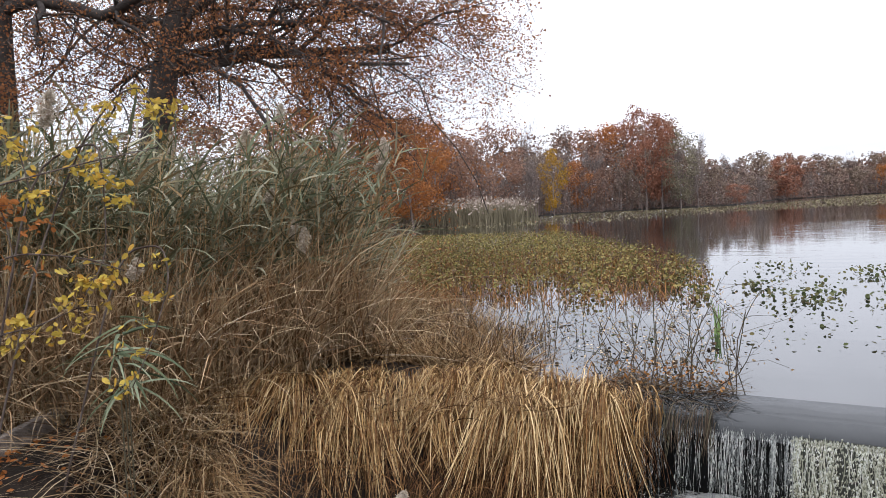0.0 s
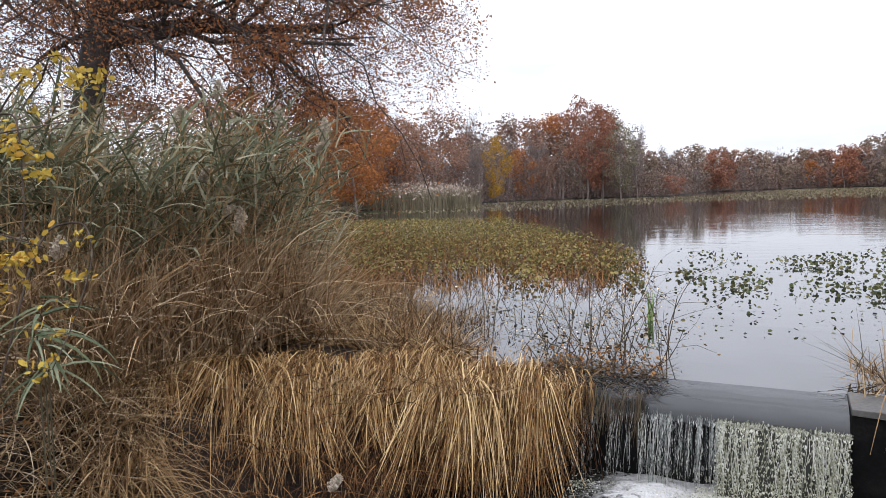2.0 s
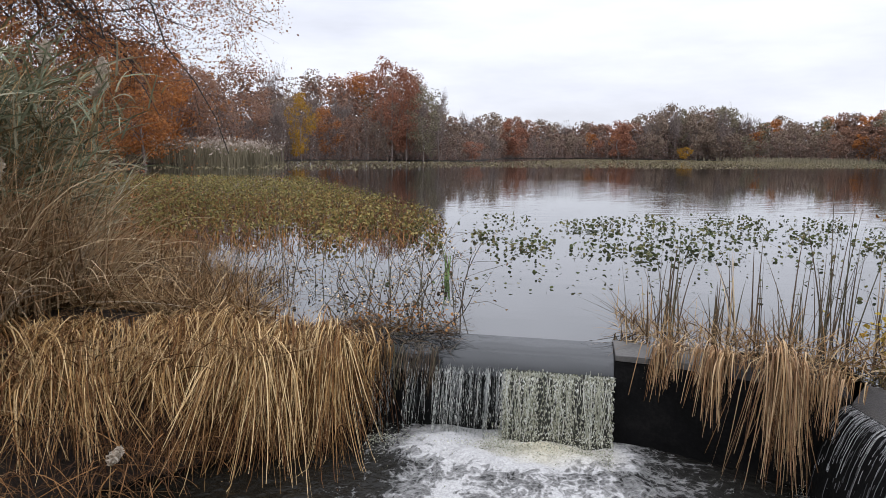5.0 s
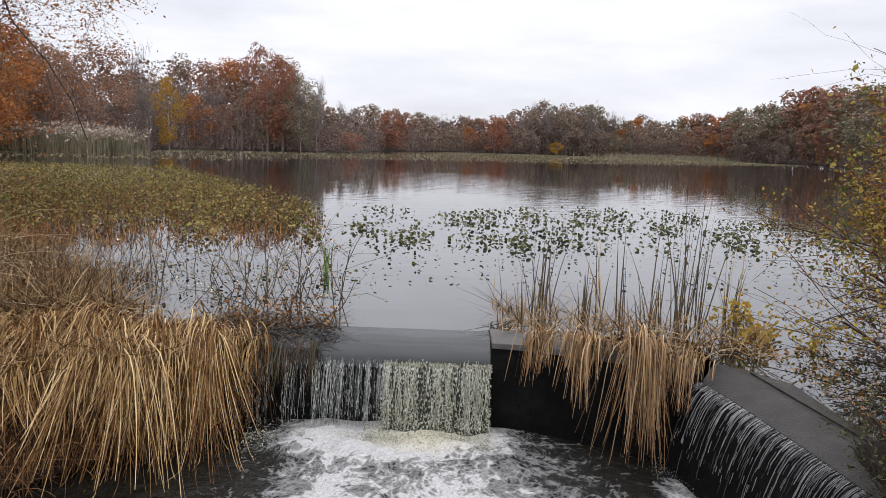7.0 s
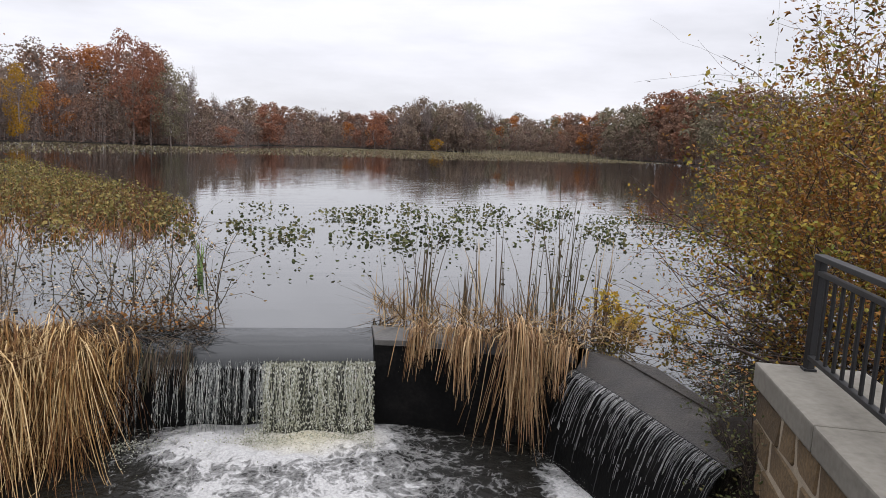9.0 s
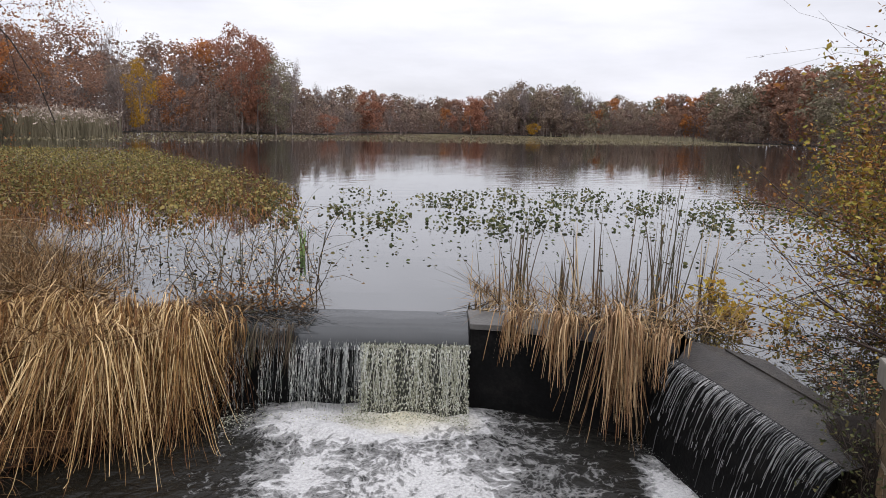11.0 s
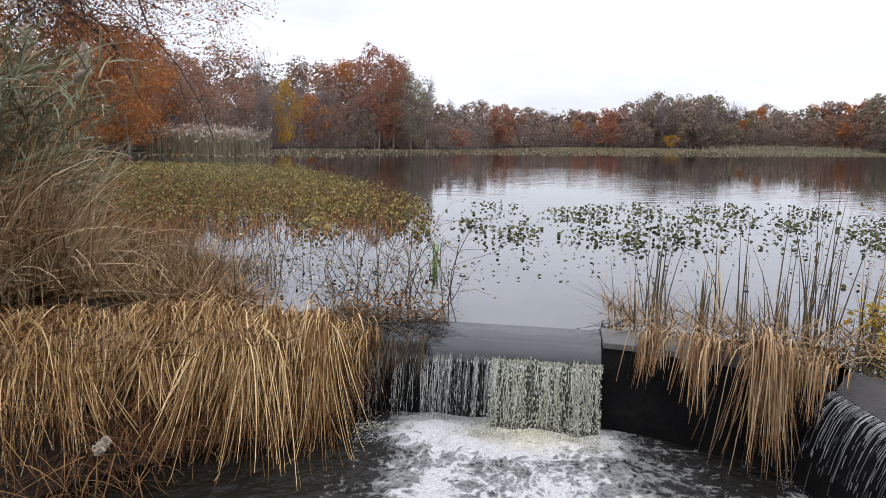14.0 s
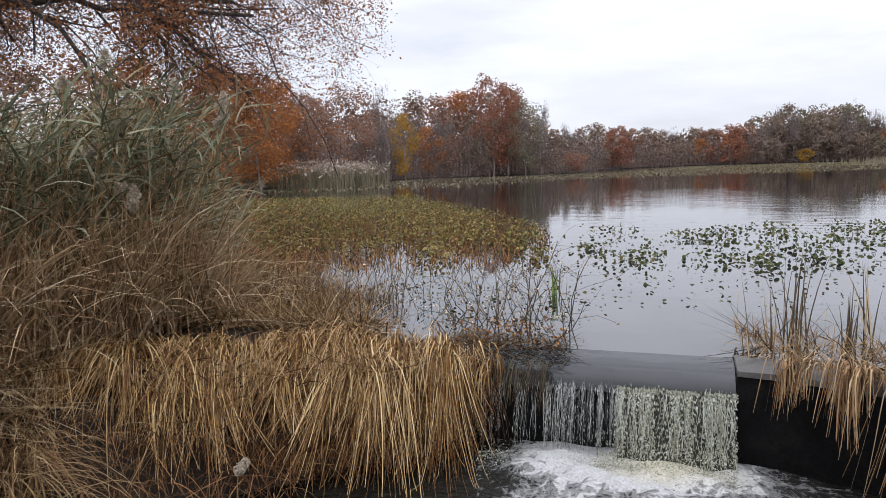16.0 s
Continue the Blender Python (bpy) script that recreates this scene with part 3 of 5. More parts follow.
def ground_z(x, y):
    x, y = np.asarray(x, float), np.asarray(y, float)
    d = np.hypot(x - CX, y - CY)
    az = np.degrees(np.arctan2(x - CX, y - CY))
    s = d - shore(az)
    front = np.where(x > 3.3, 4.9, np.where(x > 3.1, 6.1, 6.85))
    pond = np.minimum(y - front, -s)
    h = 0.14 + 0.9 * smooth(0, 60, np.maximum(s, 0)) - 0.95 * smooth(-0.25, 1.0 + 0.02 * d, pond)
    left = np.interp(y, [2.2, 3.6, 4.2, 4.7, 5.2, 6, 7], [-2.4, -2.4, -2.1, -1.65, -1.2, -0.7, -0.35])
    in_pool = np.minimum(np.minimum(3.3 - x, 6.9 - y), y - 2.0)
    cut = smooth(-np.interp(y, [3.5, 5.2, 6.2, 7], [1.2, 2.4, 1.7, 0.8]), 0.2, x - left) * smooth(-0.15, 0.15, in_pool)
    h = h - cut * (h + 1.25)
    return h + 0.03 * np.sin(3.1 * x + 1.7 * y) * np.cos(2.3 * y - x) * smooth(0.3, 2, d)


rings = np.concatenate([np.arange(0.05, 11, 0.16), 11 * 1.055 ** np.arange(1, 106)])
turns = np.radians(np.arange(0, 360, 1.25))
gx = CX + rings[:, None] * np.sin(turns)[None]
gy = CY + rings[:, None] * np.cos(turns)[None]
gv = np.stack([gx, gy, ground_z(gx, gy)], -1).reshape(-1, 3)
nt = len(turns)
gi, gj = np.meshgrid(np.arange(len(rings) - 1), np.arange(nt), indexing="ij")
gf = np.stack([gi * nt + gj, gi * nt + (gj + 1) % nt, (gi + 1) * nt + (gj + 1) % nt, (gi + 1) * nt + gj], -1).reshape(-1, 4)[:, ::-1]
mb = Mesh()
mb.add(gv, gf)
ground = tagged(mb.link("ground", M_MUD, smooth=True), "dark muddy earth of the banks and shore", "ground", kind="structure")

mb = Mesh()
for x0, x1, y0, y1 in ((-2500, 2500, 7.2, 2500), (3.6, 300, 4.75, 7.2), (-60, -0.9, 7.0, 7.2), (1.6, 3.6, 7.15, 7.2)):
    mb.add([(x0, y0, 0), (x1, y0, 0), (x1, y1, 0), (x0, y1, 0)], [(0, 1, 2, 3)])
mb.add([(3.2, 6.5, 0), (3.6, 6.05, 0), (3.6, 7.15, 0), (3.25, 7.15, 0)], [(0, 1, 2, 3)])
pond = tagged(mb.link("water", M_POND), "still grey pond water mirroring the overcast sky", "water", kind="structure")

# the pool, with its boil
xs, ys = np.linspace(-3.2, 3.4, 190), np.linspace(2.0, 6.95, 150)
px, py = np.meshgrid(xs, ys, indexing="ij")
boil = np.exp(-((px - 0.75) / 1.0) ** 2 - ((py - 6.25) / 0.5) ** 2)
pz = POOL + 0.0 * px
for k in range(5):
    f = 3.0 * 1.7 ** k
    pz = pz + 0.016 / 1.35 ** k * (np.sin(f * px + 1.3 * k + 1.5 * np.sin(f * 0.6 * py)) * np.cos(f * 1.1 * py + 2.1 * k)) * (0.35 + 2.2 * boil)
pz = pz + 0.10 * boil
mb = Mesh()
a, b = np.meshgrid(np.arange(189), np.arange(149), indexing="ij")
mb.add(np.stack([px, py, pz], -1).reshape(-1, 3), np.stack([a * 150 + b, (a + 1) * 150 + b, (a + 1) * 150 + b + 1, a * 150 + b + 1], -1).reshape(-1, 4))
tagged(mb.link("water_pool", M_FOAM, smooth=True), "dark plunge pool with white churning foam", "water", kind="structure")

# ---- the weir ----
weir = thing("weir", 0.2, 7.1, POOL, "low concrete weir, wet and near black", "weir", kind="structure")


def under(parent, ob):
    ob.matrix_parent_inverse = Matrix.Translation(-Vector(parent.location))
    return ob


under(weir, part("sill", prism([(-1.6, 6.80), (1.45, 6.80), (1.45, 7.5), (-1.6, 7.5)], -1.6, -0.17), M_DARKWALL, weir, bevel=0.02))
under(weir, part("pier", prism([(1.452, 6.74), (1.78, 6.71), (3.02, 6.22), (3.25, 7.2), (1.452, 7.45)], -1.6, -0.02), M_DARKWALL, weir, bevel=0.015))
under(weir, part("coping", prism([(1.452, 6.72), (1.79, 6.69), (2.2, 6.53), (2.3, 7.0), (1.452, 7.2)], -0.016, 0.03), M_CONCRETE, weir, "pale worn concrete coping", bevel=0.008))
LIP = [(3.02, 6.24), (3.10, 5.85), (3.17, 5.45), (3.24, 5.0), (3.30, 4.5)]
under(weir, part("side_sill", prism([*LIP, (3.64, 4.56), (3.6, 6.05), (3.2, 6.5)], -1.6, [-0.075] * 5 + [0.004, 0.004, 0.004]), M_SLAB, weir, "grey side sill with a thin water film"))
under(weir, part("edge_strip", bar((3.40, 6.26, 0.006), (3.62, 4.72, 0.006), 0.04, 0.02), M_SLAB, weir, "narrow dark strip along the sill", bevel=0.006))
# the curved black face below the side lip
mb = Mesh()
prof = [(0.0, -0.072), (-0.03, -0.08), (-0.075, -0.12), (-0.12, -0.2), (-0.17, -0.34), (-0.22, -0.55), (-0.26, -0.8), (-0.3, -1.3)]
lp = np.array([[np.interp(u, np.linspace(0, 1, 5), [q[i] for q in LIP]) for i in (0, 1)] for u in np.linspace(0, 1, 30)])
face = np.array([[(p[0] + dx, p[1] + dx * 0.15, z) for dx, z in prof] for p in lp])
n2 = len(prof)
mb.add(face.reshape(-1, 3), [[i * n2 + j, (i + 1) * n2 + j, (i + 1) * n2 + j + 1, i * n2 + j + 1] for i in range(29) for j in range(n2 - 1)])
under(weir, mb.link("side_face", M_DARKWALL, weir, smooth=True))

# ---- falling water ----
fall = thing("waterfall", 0.6, 6.7, POOL, "thin white curtain of water over the weir", "waterfall")
mb = Mesh()
crest = [(7.2, 0.0), (7.1, -0.004), (7.0, -0.014), (6.92, -0.032), (6.85, -0.065), (6.80, -0.105), (6.765, -0.15), (6.74, -0.22)]
cx = np.linspace(-0.95, 1.448, 40)
cv = np.array([[(x, y, z + (0.004 if y < 7.05 else 0.0) * math.sin(9 * x + 40 * y)) for y, z in crest] for x in cx])
n2 = len(crest)
mb.add(cv.reshape(-1, 3), [[i * n2 + j + 1, (i + 1) * n2 + j + 1, (i + 1) * n2 + j, i * n2 + j] for i in range(39) for j in range(n2 - 1)])
under(fall, mb.link("crest_water", M_CREST, fall, smooth=True))


def fall_y(z):
    return 6.745 - 0.30 * np.sqrt(np.clip((-0.2 - z), 0, None)) ** 1.2


def drops(name, mat, x0, x1, count, long, wide, whole=0.0, runs=26, wave=0.008, z_top=-0.17):
    """Falling beads of water; whole: the share that runs unbroken from the lip to the pool, in bunches."""
    mb = Mesh()
    knots = rng.uniform(x0, x1, max(4, int((x1 - x0) * runs)))
    x = np.where(rng.random(count) < 0.6, rng.choice(knots, count) + rng.normal(0, 0.007, count), rng.uniform(x0, x1, count))
    x = np.clip(x, x0, x1)
    full = rng.random(count) < whole
    top = np.minimum(rng.uniform(POOL, z_top, count) + 0.1, z_top + rng.normal(0, 0.012, count))
    top = np.where(full, z_top + rng.normal(0, 0.02, count), top)
    ln = np.where(full, rng.uniform(0.25, 0.62, count), rng.uniform(0.5, 1.5, count) * long)
    s = np.linspace(0, 1, 6)
    z = np.maximum(top[:, None] - ln[:, None] * s[None], POOL - 0.03)
    wob = 0.004 * np.sin(rng.uniform(25, 110, (count, 1)) * z + rng.uniform(0, 6, (count, 1))) + wave * np.sin(rng.uniform(8, 22, (count, 1)) * z + rng.uniform(0, 6, (count, 1)))
    xx = x[:, None] + wob
    yy = fall_y(z) - rng.uniform(0, 0.05, (count, 1))
    w = (rng.uniform(0.5, 1.5, count) * wide)[:, None] * np.sin(np.pi * (0.12 + 0.8 * s))[None] * (1 + 0.6 * np.sin(rng.uniform(60, 160, (count, 1)) * z + x[:, None] * 50))
    w = np.where(full[:, None], 0.6 * w, w)
    v = np.stack([np.stack([xx - w, yy, z], -1), np.stack([xx, yy - w * 0.8, z], -1), np.stack([xx + w, yy, z], -1)], 2).reshape(count, -1, 3)
    one = np.array([[3 * i + q, 3 * i + q + 1, 3 * i + q + 4, 3 * i + q + 3] for i in range(5) for q in (0, 1)])
    mb.add(v, one[None] + (np.arange(count) * 18)[:, None, None])
    return under(fall, mb.link(name, mat, fall, smooth=True))


mb = Mesh()
zz = np.linspace(-0.16, POOL - 0.02, 12)
xx = np.linspace(0.575, 1.446, 50)
sv = np.array([[(x, float(fall_y(z)) + 0.012 + 0.006 * math.sin(55 * x) + 0.004 * math.sin(131 * x + 9 * z), z) for z in zz] for x in xx])
mb.add(sv.reshape(-1, 3), [[i * 12 + j, (i + 1) * 12 + j, (i + 1) * 12 + j + 1, i * 12 + j + 1] for i in range(49) for j in range(11)])
under(fall, mb.link("sheet", M_SHEET, fall, smooth=True))
drops("thick_curtain", M_FALL_WARM, 0.57, 1.44, 3600, 0.017, 0.0036, 0.04, 30, 0.018)["label"] = "cream-white broken curtain"
drops("thin_curtain", M_FALL, -0.02, 0.57, 1050, 0.035, 0.0016, 0.16, 22)
drops("spray", M_FALL, -0.75, 0.0, 420, 0.04, 0.0015, 0.15, 14)
mb = Mesh()
cnt = 7000
bx = np.where(rng.random(cnt) < 0.7, rng.uniform(0.45, 1.45, cnt), rng.uniform(-0.5, 0.6, cnt))
up = rng.exponential(0.07, cnt) * np.where(bx > 0.45, 1.0, 0.4)
leaves(mb, np.stack([bx, 6.45 - 0.1 * rng.random(cnt) - rng.exponential(0.09, cnt), POOL + 0.03 + up], -1), 0.012, 0, 0.8)
under(fall, mb.link("splash", M_FALL_WARM, fall))
side = thing("side_waterfall", 3.1, 5.4, POOL, "thin streaks of water down the curved black side face", "waterfall")
mb = Mesh()
runs, each = 92, 7
cnt = runs * each
strong = rng.uniform(0.05, 1.0, runs) ** 1.4
u = np.clip((np.repeat(np.arange(runs) + rng.normal(0, 0.22, runs), each) + 0.5) / runs + rng.normal(0, 0.0022, cnt), 0, 1)
bunch = np.repeat(strong, each) * (0.25 + 0.75 * smooth(0.05, 0.35, u))
bx, by = np.interp(u, np.linspace(0, 1, 30), lp[:, 0]), np.interp(u, np.linspace(0, 1, 30), lp[:, 1])
start = np.where(rng.random(cnt) < 0.72, 0, rng.uniform(0, 0.45, cnt))
fallen = 0.03 + 0.16 * bunch * rng.random(cnt) + np.where(rng.random(cnt) < 0.12, 0.4 * rng.random(cnt), 0)
s = np.linspace(0, 1, 9)
sz = np.maximum(-0.066 - start[:, None] - fallen[:, None] * s[None], POOL - 0.02)
px_, pz_ = np.array(prof).T
sx = bx[:, None] + np.interp(-sz, -pz_, px_) - 0.012 - 0.012 * rng.random((cnt, 1))
sy = by[:, None] + 0.15 * np.interp(-sz, -pz_, px_) + 0.003 * np.sin(40 * sz + rng.uniform(0, 6, (cnt, 1)))
sw = (np.where(start > 0, 0.0003, 0.0007) * (0.4 + bunch) * rng.uniform(0.5, 1.2, cnt))[:, None] * (1 - 0.9 * s)[None] * (1 + 0.5 * np.sin(rng.uniform(50, 120, (cnt, 1)) * sz))
v = np.stack([np.stack([sx, sy - sw, sz], -1), np.stack([sx - 0.004, sy + sw, sz], -1)], 2).reshape(cnt, -1, 3)
one = np.array([[2 * i, 2 * i + 1, 2 * i + 3, 2 * i + 2] for i in range(8)])
mb.add(v, one[None] + (np.arange(cnt) * 18)[:, None, None])
tagged(under(side, mb.link("spray", M_TRICKLE, side)), kind="stuff")
mb = Mesh()
cnt = 700
u = rng.random(cnt)
bx, by = np.interp(u, np.linspace(0, 1, 30), lp[:, 0]), np.interp(u, np.linspace(0, 1, 30), lp[:, 1])
leaves(mb, np.stack([bx - 0.27 - rng.exponential(0.05, cnt), by, POOL + 0.01 + rng.exponential(0.025, cnt)], -1), 0.007, 0, 0.8)
tagged(under(side, mb.link("splash", M_FALL, side)), kind="stuff")

# ---- stone wall with railing ----
WALL_AT, WALL_TURN = Vector((3.42, 4.56, 0)), math.atan2(-0.95, -0.313)
along, across = Vector((-0.313, -0.95, 0)).normalized(), Vector((0.95, -0.313, 0)).normalized()


def wall_point(u, v, z):
    p = WALL_AT + along * u + across * v
    return (p.x, p.y, z)


CAP_TOP = 0.53
wall = thing("stone_wall", 3.6, 3.0, -1.3, "brown fieldstone parapet wall under a pale coping", "wall", kind="structure")
under(wall, part("core", prism([wall_point(0.035, 0.03, 0)[:2], wall_point(5.0, 0.03, 0)[:2], wall_point(5.0, 0.5, 0)[:2], wall_point(0.035, 0.5, 0)[:2]], -1.3, CAP_TOP - 0.13), M_MORTAR, wall, "pale mortar"))
for i in range(5):
    u0, u1 = i * 0.92, (i + 1) * 0.92 - 0.008
    under(wall, part("coping", prism([wall_point(u0, 0, 0)[:2], wall_point(u1, 0, 0)[:2], wall_point(u1, 0.56, 0)[:2], wall_point(u0, 0.56, 0)[:2]], CAP_TOP - 0.128, CAP_TOP), M_CAP, wall, "pale grey cast coping", bevel=0.012))
rail = thing("railing", *wall_point(1.5, 0.28, CAP_TOP), "black iron railing standing on the coping", "railing")
RT = CAP_TOP + 0.60


def rail_part(name, a, b, w, h):
    return under(rail, part(name, bar(a, b, w, h), M_IRON, rail, bevel=0.004))


for u in (0.08, 2.3, 4.4):
    post = rail_part("post", wall_point(u, 0.25, CAP_TOP - 0.005), wall_point(u, 0.25, RT), 0.042, 0.042)
    part("base_plate", bar(wall_point(u - 0.032, 0.25, CAP_TOP + 0.006), wall_point(u + 0.032, 0.25, CAP_TOP + 0.006), 0.064, 0.012), M_IRON, post)
rail_part("top_rail", wall_point(0.05, 0.25, RT + 0.012), wall_point(4.5, 0.25, RT + 0.012), 0.06, 0.028)
rail_part("upper_bar", wall_point(0.08, 0.25, RT - 0.07), wall_point(4.4, 0.25, RT - 0.07), 0.035, 0.025)
rail_part("lower_bar", wall_point(0.08, 0.25, CAP_TOP + 0.075), wall_point(4.4, 0.25, CAP_TOP + 0.075), 0.035, 0.025)
for i in range(38):
    u = 0.08 + 0.107 * (i + 1)
    rail_part("picket", wall_point(u, 0.25, CAP_TOP + 0.08), wall_point(u, 0.25, RT - 0.07), 0.016, 0.016)

# ---- weathered timber at the foot of the bank ----
timber = tagged(part("timber_edging", bar((-4.44, 4.25, 0.17), (-3.3, 2.35, 0.16), 0.06, 0.22), M_TIMBER, bevel=0.012), "grey weathered timber edging along the bank", "timber")


# ---- grass, sedge and reeds ----
def clump(name, parts, label, category, group="", kind=""):
    """A stand of plants: an Empty with one mesh for each kind of blade."""
    c = np.concatenate([np.concatenate(m.v) for _, m, _ in parts])
    t = thing(name, float(c[:, 0].mean()), float(c[:, 1].mean()), float(c[:, 2].min()), label, category, group, kind)
    for pname, m, mat in parts:
        under(t, m.link(pname, mat, t))
    return t


def droop(mb, base, turn, length, first, last, knee, slant, width, k=8, floor=POOL_FLOOR):
    """Dead stems that bow over an edge in one smooth arc and then hang straight, a little aslant."""
    n = len(base)
    s = np.linspace(0, 1, k + 1)[None]
    ang = first[:, None] + (last - first)[:, None] * smooth(0, 1, s / knee[:, None])
    out = np.stack([np.cos(turn), np.sin(turn), np.zeros(n)], -1)[:, None]
    side = np.stack([-np.sin(turn), np.cos(turn), np.zeros(n)], -1)[:, None]
    d = out * np.sin(ang)[..., None] + side * (slant[:, None] * (0.4 + s))[..., None] + np.array([0, 0, 1.0]) * np.cos(ang)[..., None]
    p = np.zeros((n, k + 1, 3))
    p[:, 1:] = np.cumsum(0.5 * (d[:, 1:] + d[:, :-1]) * (length / k)[:, None, None], axis=1)
    p += base[:, None]
    p[:, :, 2] = np.maximum(p[:, :, 2], floor + 0.03 * rng.random((n, 1)))
    tw = rng.uniform(-1.1, 1.1, (n, 1, 1))
    across = side * np.cos(tw) + out * np.sin(tw)
    w = 0.5 * width[:, None] * (1 - 0.65 * s ** 2)
    v = np.stack([p - across * w[..., None], p + across * w[..., None]], 2).reshape(n, -1, 3)
    one = np.array([[2 * i, 2 * i + 1, 2 * i + 3, 2 * i + 2] for i in range(k)])
    mb.add(v, one[None] + (np.arange(n) * 2 * (k + 1))[:, None, None])


def mop(centre, span, depth, count, mat, z0, z1, head, label, slope, far, edge=99.0, fringe=True, fall_mean=2.42):
    """A thatch of dead stems in tufts, rooted along an edge and hanging over it; far: how much of the drop the tufts cover."""
    m, root, top = Mesh(), Mesh(), Mesh()
    tufts = max(6, count // 34) if fringe else max(4, count // 24)
    tx = centre[0] + rng.uniform(-1, 1, tufts) * span
    tq = np.where(rng.random(tufts) < 0.7, rng.uniform(0.0, 0.4, tufts), rng.uniform(0.3, 0.9, tufts))
    fall_to = rng.normal(fall_mean, 0.16, tufts) if fringe else rng.normal(2.95, 0.06, tufts)
    lean, cover, aslant, bow = rng.normal(0, 0.34, tufts), far[0] + (far[1] - far[0]) * rng.random(tufts) ** 1.6, rng.normal(-0.02, 0.13 if fringe else 0.05, tufts), rng.uniform(0.5, 1.35, tufts) if fringe else rng.uniform(0.0, 0.9, tufts)
    who = rng.integers(0, tufts, count)
    x = tx[who] + rng.normal(0, 0.05 if fringe else 0.04, count)
    x = np.where(x > edge, 2 * edge - x, x)
    q = np.clip(tq[who] + rng.normal(0, 0.07, count), 0, 1)
    y = centre[1] - depth * q + slope * (x - centre[0])
    z = np.maximum(z0 + (z1 - z0) * q + rng.normal(0, 0.025, count), ground_z(x, y) + 0.04)
    stray = rng.random(count) < (0.13 if fringe else 0.05)
    slant = aslant[who] + rng.normal(0, 0.085 if fringe else 0.05, count) + np.where(stray, rng.normal(0, 0.3, count), 0)
    slant = np.clip(slant, -0.6, 0.22)
    long = np.clip((z - POOL) * cover[who] * rng.uniform(0.6, 1.12, count), 0.12, None) * (1.75 if fringe else 1.15)
    droop(m, np.stack([x, y, z], -1), head + lean[who] + rng.normal(0, 0.12, count), long, np.clip(bow[who] + rng.normal(0, 0.25, count), 0.1, 1.7), np.clip(fall_to[who] + rng.normal(0, 0.1, count), 2.0, 3.12), rng.uniform(0.2, 0.5, count), slant, rng.uniform(0.004, 0.0105, count), 9)
    # reddish root strands; part of their darkness imitates shade under the overhang
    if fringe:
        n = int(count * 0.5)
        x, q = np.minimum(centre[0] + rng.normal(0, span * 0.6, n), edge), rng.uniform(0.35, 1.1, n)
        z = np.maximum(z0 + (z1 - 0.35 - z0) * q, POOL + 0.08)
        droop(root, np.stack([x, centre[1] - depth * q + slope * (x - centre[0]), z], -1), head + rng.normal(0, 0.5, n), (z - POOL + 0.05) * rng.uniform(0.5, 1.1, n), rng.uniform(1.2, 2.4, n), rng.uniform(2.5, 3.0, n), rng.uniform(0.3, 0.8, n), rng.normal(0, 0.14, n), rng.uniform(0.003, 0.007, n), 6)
    n = count // 4 if fringe else count // 2
    x, y = np.minimum(centre[0] + rng.normal(0, span * 0.6, n), edge), centre[1] + rng.uniform(-depth, 0.12, n)
    blades(top, np.stack([x, y + slope * (x - centre[0]), np.full(n, z0 - 0.03)], -1), rng.uniform(-3.1, 3.1, n), rng.uniform(0.1, 0.36, n), rng.uniform(0.7, 1.6, n), rng.uniform(-0.2, 0.9, n), rng.uniform(0.003, 0.008, n), 4)
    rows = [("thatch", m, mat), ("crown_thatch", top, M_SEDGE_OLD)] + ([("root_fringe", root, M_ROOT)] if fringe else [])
    return clump("dead_sedge_clump", rows, label, "sedge", "dead sedge along the weir", "stuff")


for i, x in enumerate(np.linspace(-0.7, -4.1, 10)):
    far = 6.93 - 0.07 * i - 0.012 * i * i
    mop((x, far, 0), 0.34, 0.85 + 0.2 * math.sin(0.35 * i) if i else 0.6, (800 if i < 4 else 640) if i else 380, M_STRAW, 0.08 + 0.012 * i, -0.16 + 0.015 * i, math.radians(-82 + 2.0 * i), "straw-coloured dead sedge hanging over the pool edge", 0.18, ((0.3, 0.62), (0.45, 1.2), (0.45, 1.25))[i] if i < 3 else (0.34, 0.62) if i < 6 else (0.5, 0.95), -0.45 if i == 0 else -0.6, True, (2.95, 2.62, 2.5)[i] if i < 3 else 2.42)
for x, y, n, cover, w in ((1.88, 6.76, 130, (0.25, 0.5), 0.09), (2.05, 6.72, 60, (0.2, 0.4), 0.1), (2.24, 6.63, 150, (0.3, 0.75), 0.08), (2.44, 6.56, 60, (0.15, 0.35), 0.1), (2.62, 6.48, 170, (0.4, 1.05), 0.07), (2.8, 6.42, 150, (0.25, 0.6), 0.09), (2.97, 6.34, 80, (0.15, 0.35), 0.08)):
    mop((x, y, 0), w, 0.16, n, M_STRAW_PALE, 0.14, 0.06, math.radians(-106), "pale dead sedge draped over the wet pier", -0.35, (0.9 * cover[0], 1.15 * cover[1]), 99.0, False)

# wet roots at the foot of the bank
m = Mesh()
n = 1700
x, y = rng.uniform(-3.6, -1.5, n), rng.uniform(3.9, 6.0, n)
h = ground_z(x, y)
ok = (h < -0.1) & (h > -1.15)
x, y, h = x[ok], y[ok], np.maximum(h[ok], POOL)
n = len(x)
blades(m, np.stack([x, y, h + rng.uniform(0.02, 0.4, n)], -1), rng.normal(-0.9, 0.6, n), rng.uniform(0.2, 0.7, n), rng.uniform(0.9, 1.9, n), rng.uniform(0.2, 1.2, n), rng.uniform(0.003, 0.009, n), 5, 0, 0.3, POOL - 0.02)
clump("root_tangle", [("thatch", m, M_ROOT)], "wet reddish-brown roots at the foot of the bank", "roots", kind="stuff")
# matted straw behind the hanging edge
m = Mesh()
n = 3000
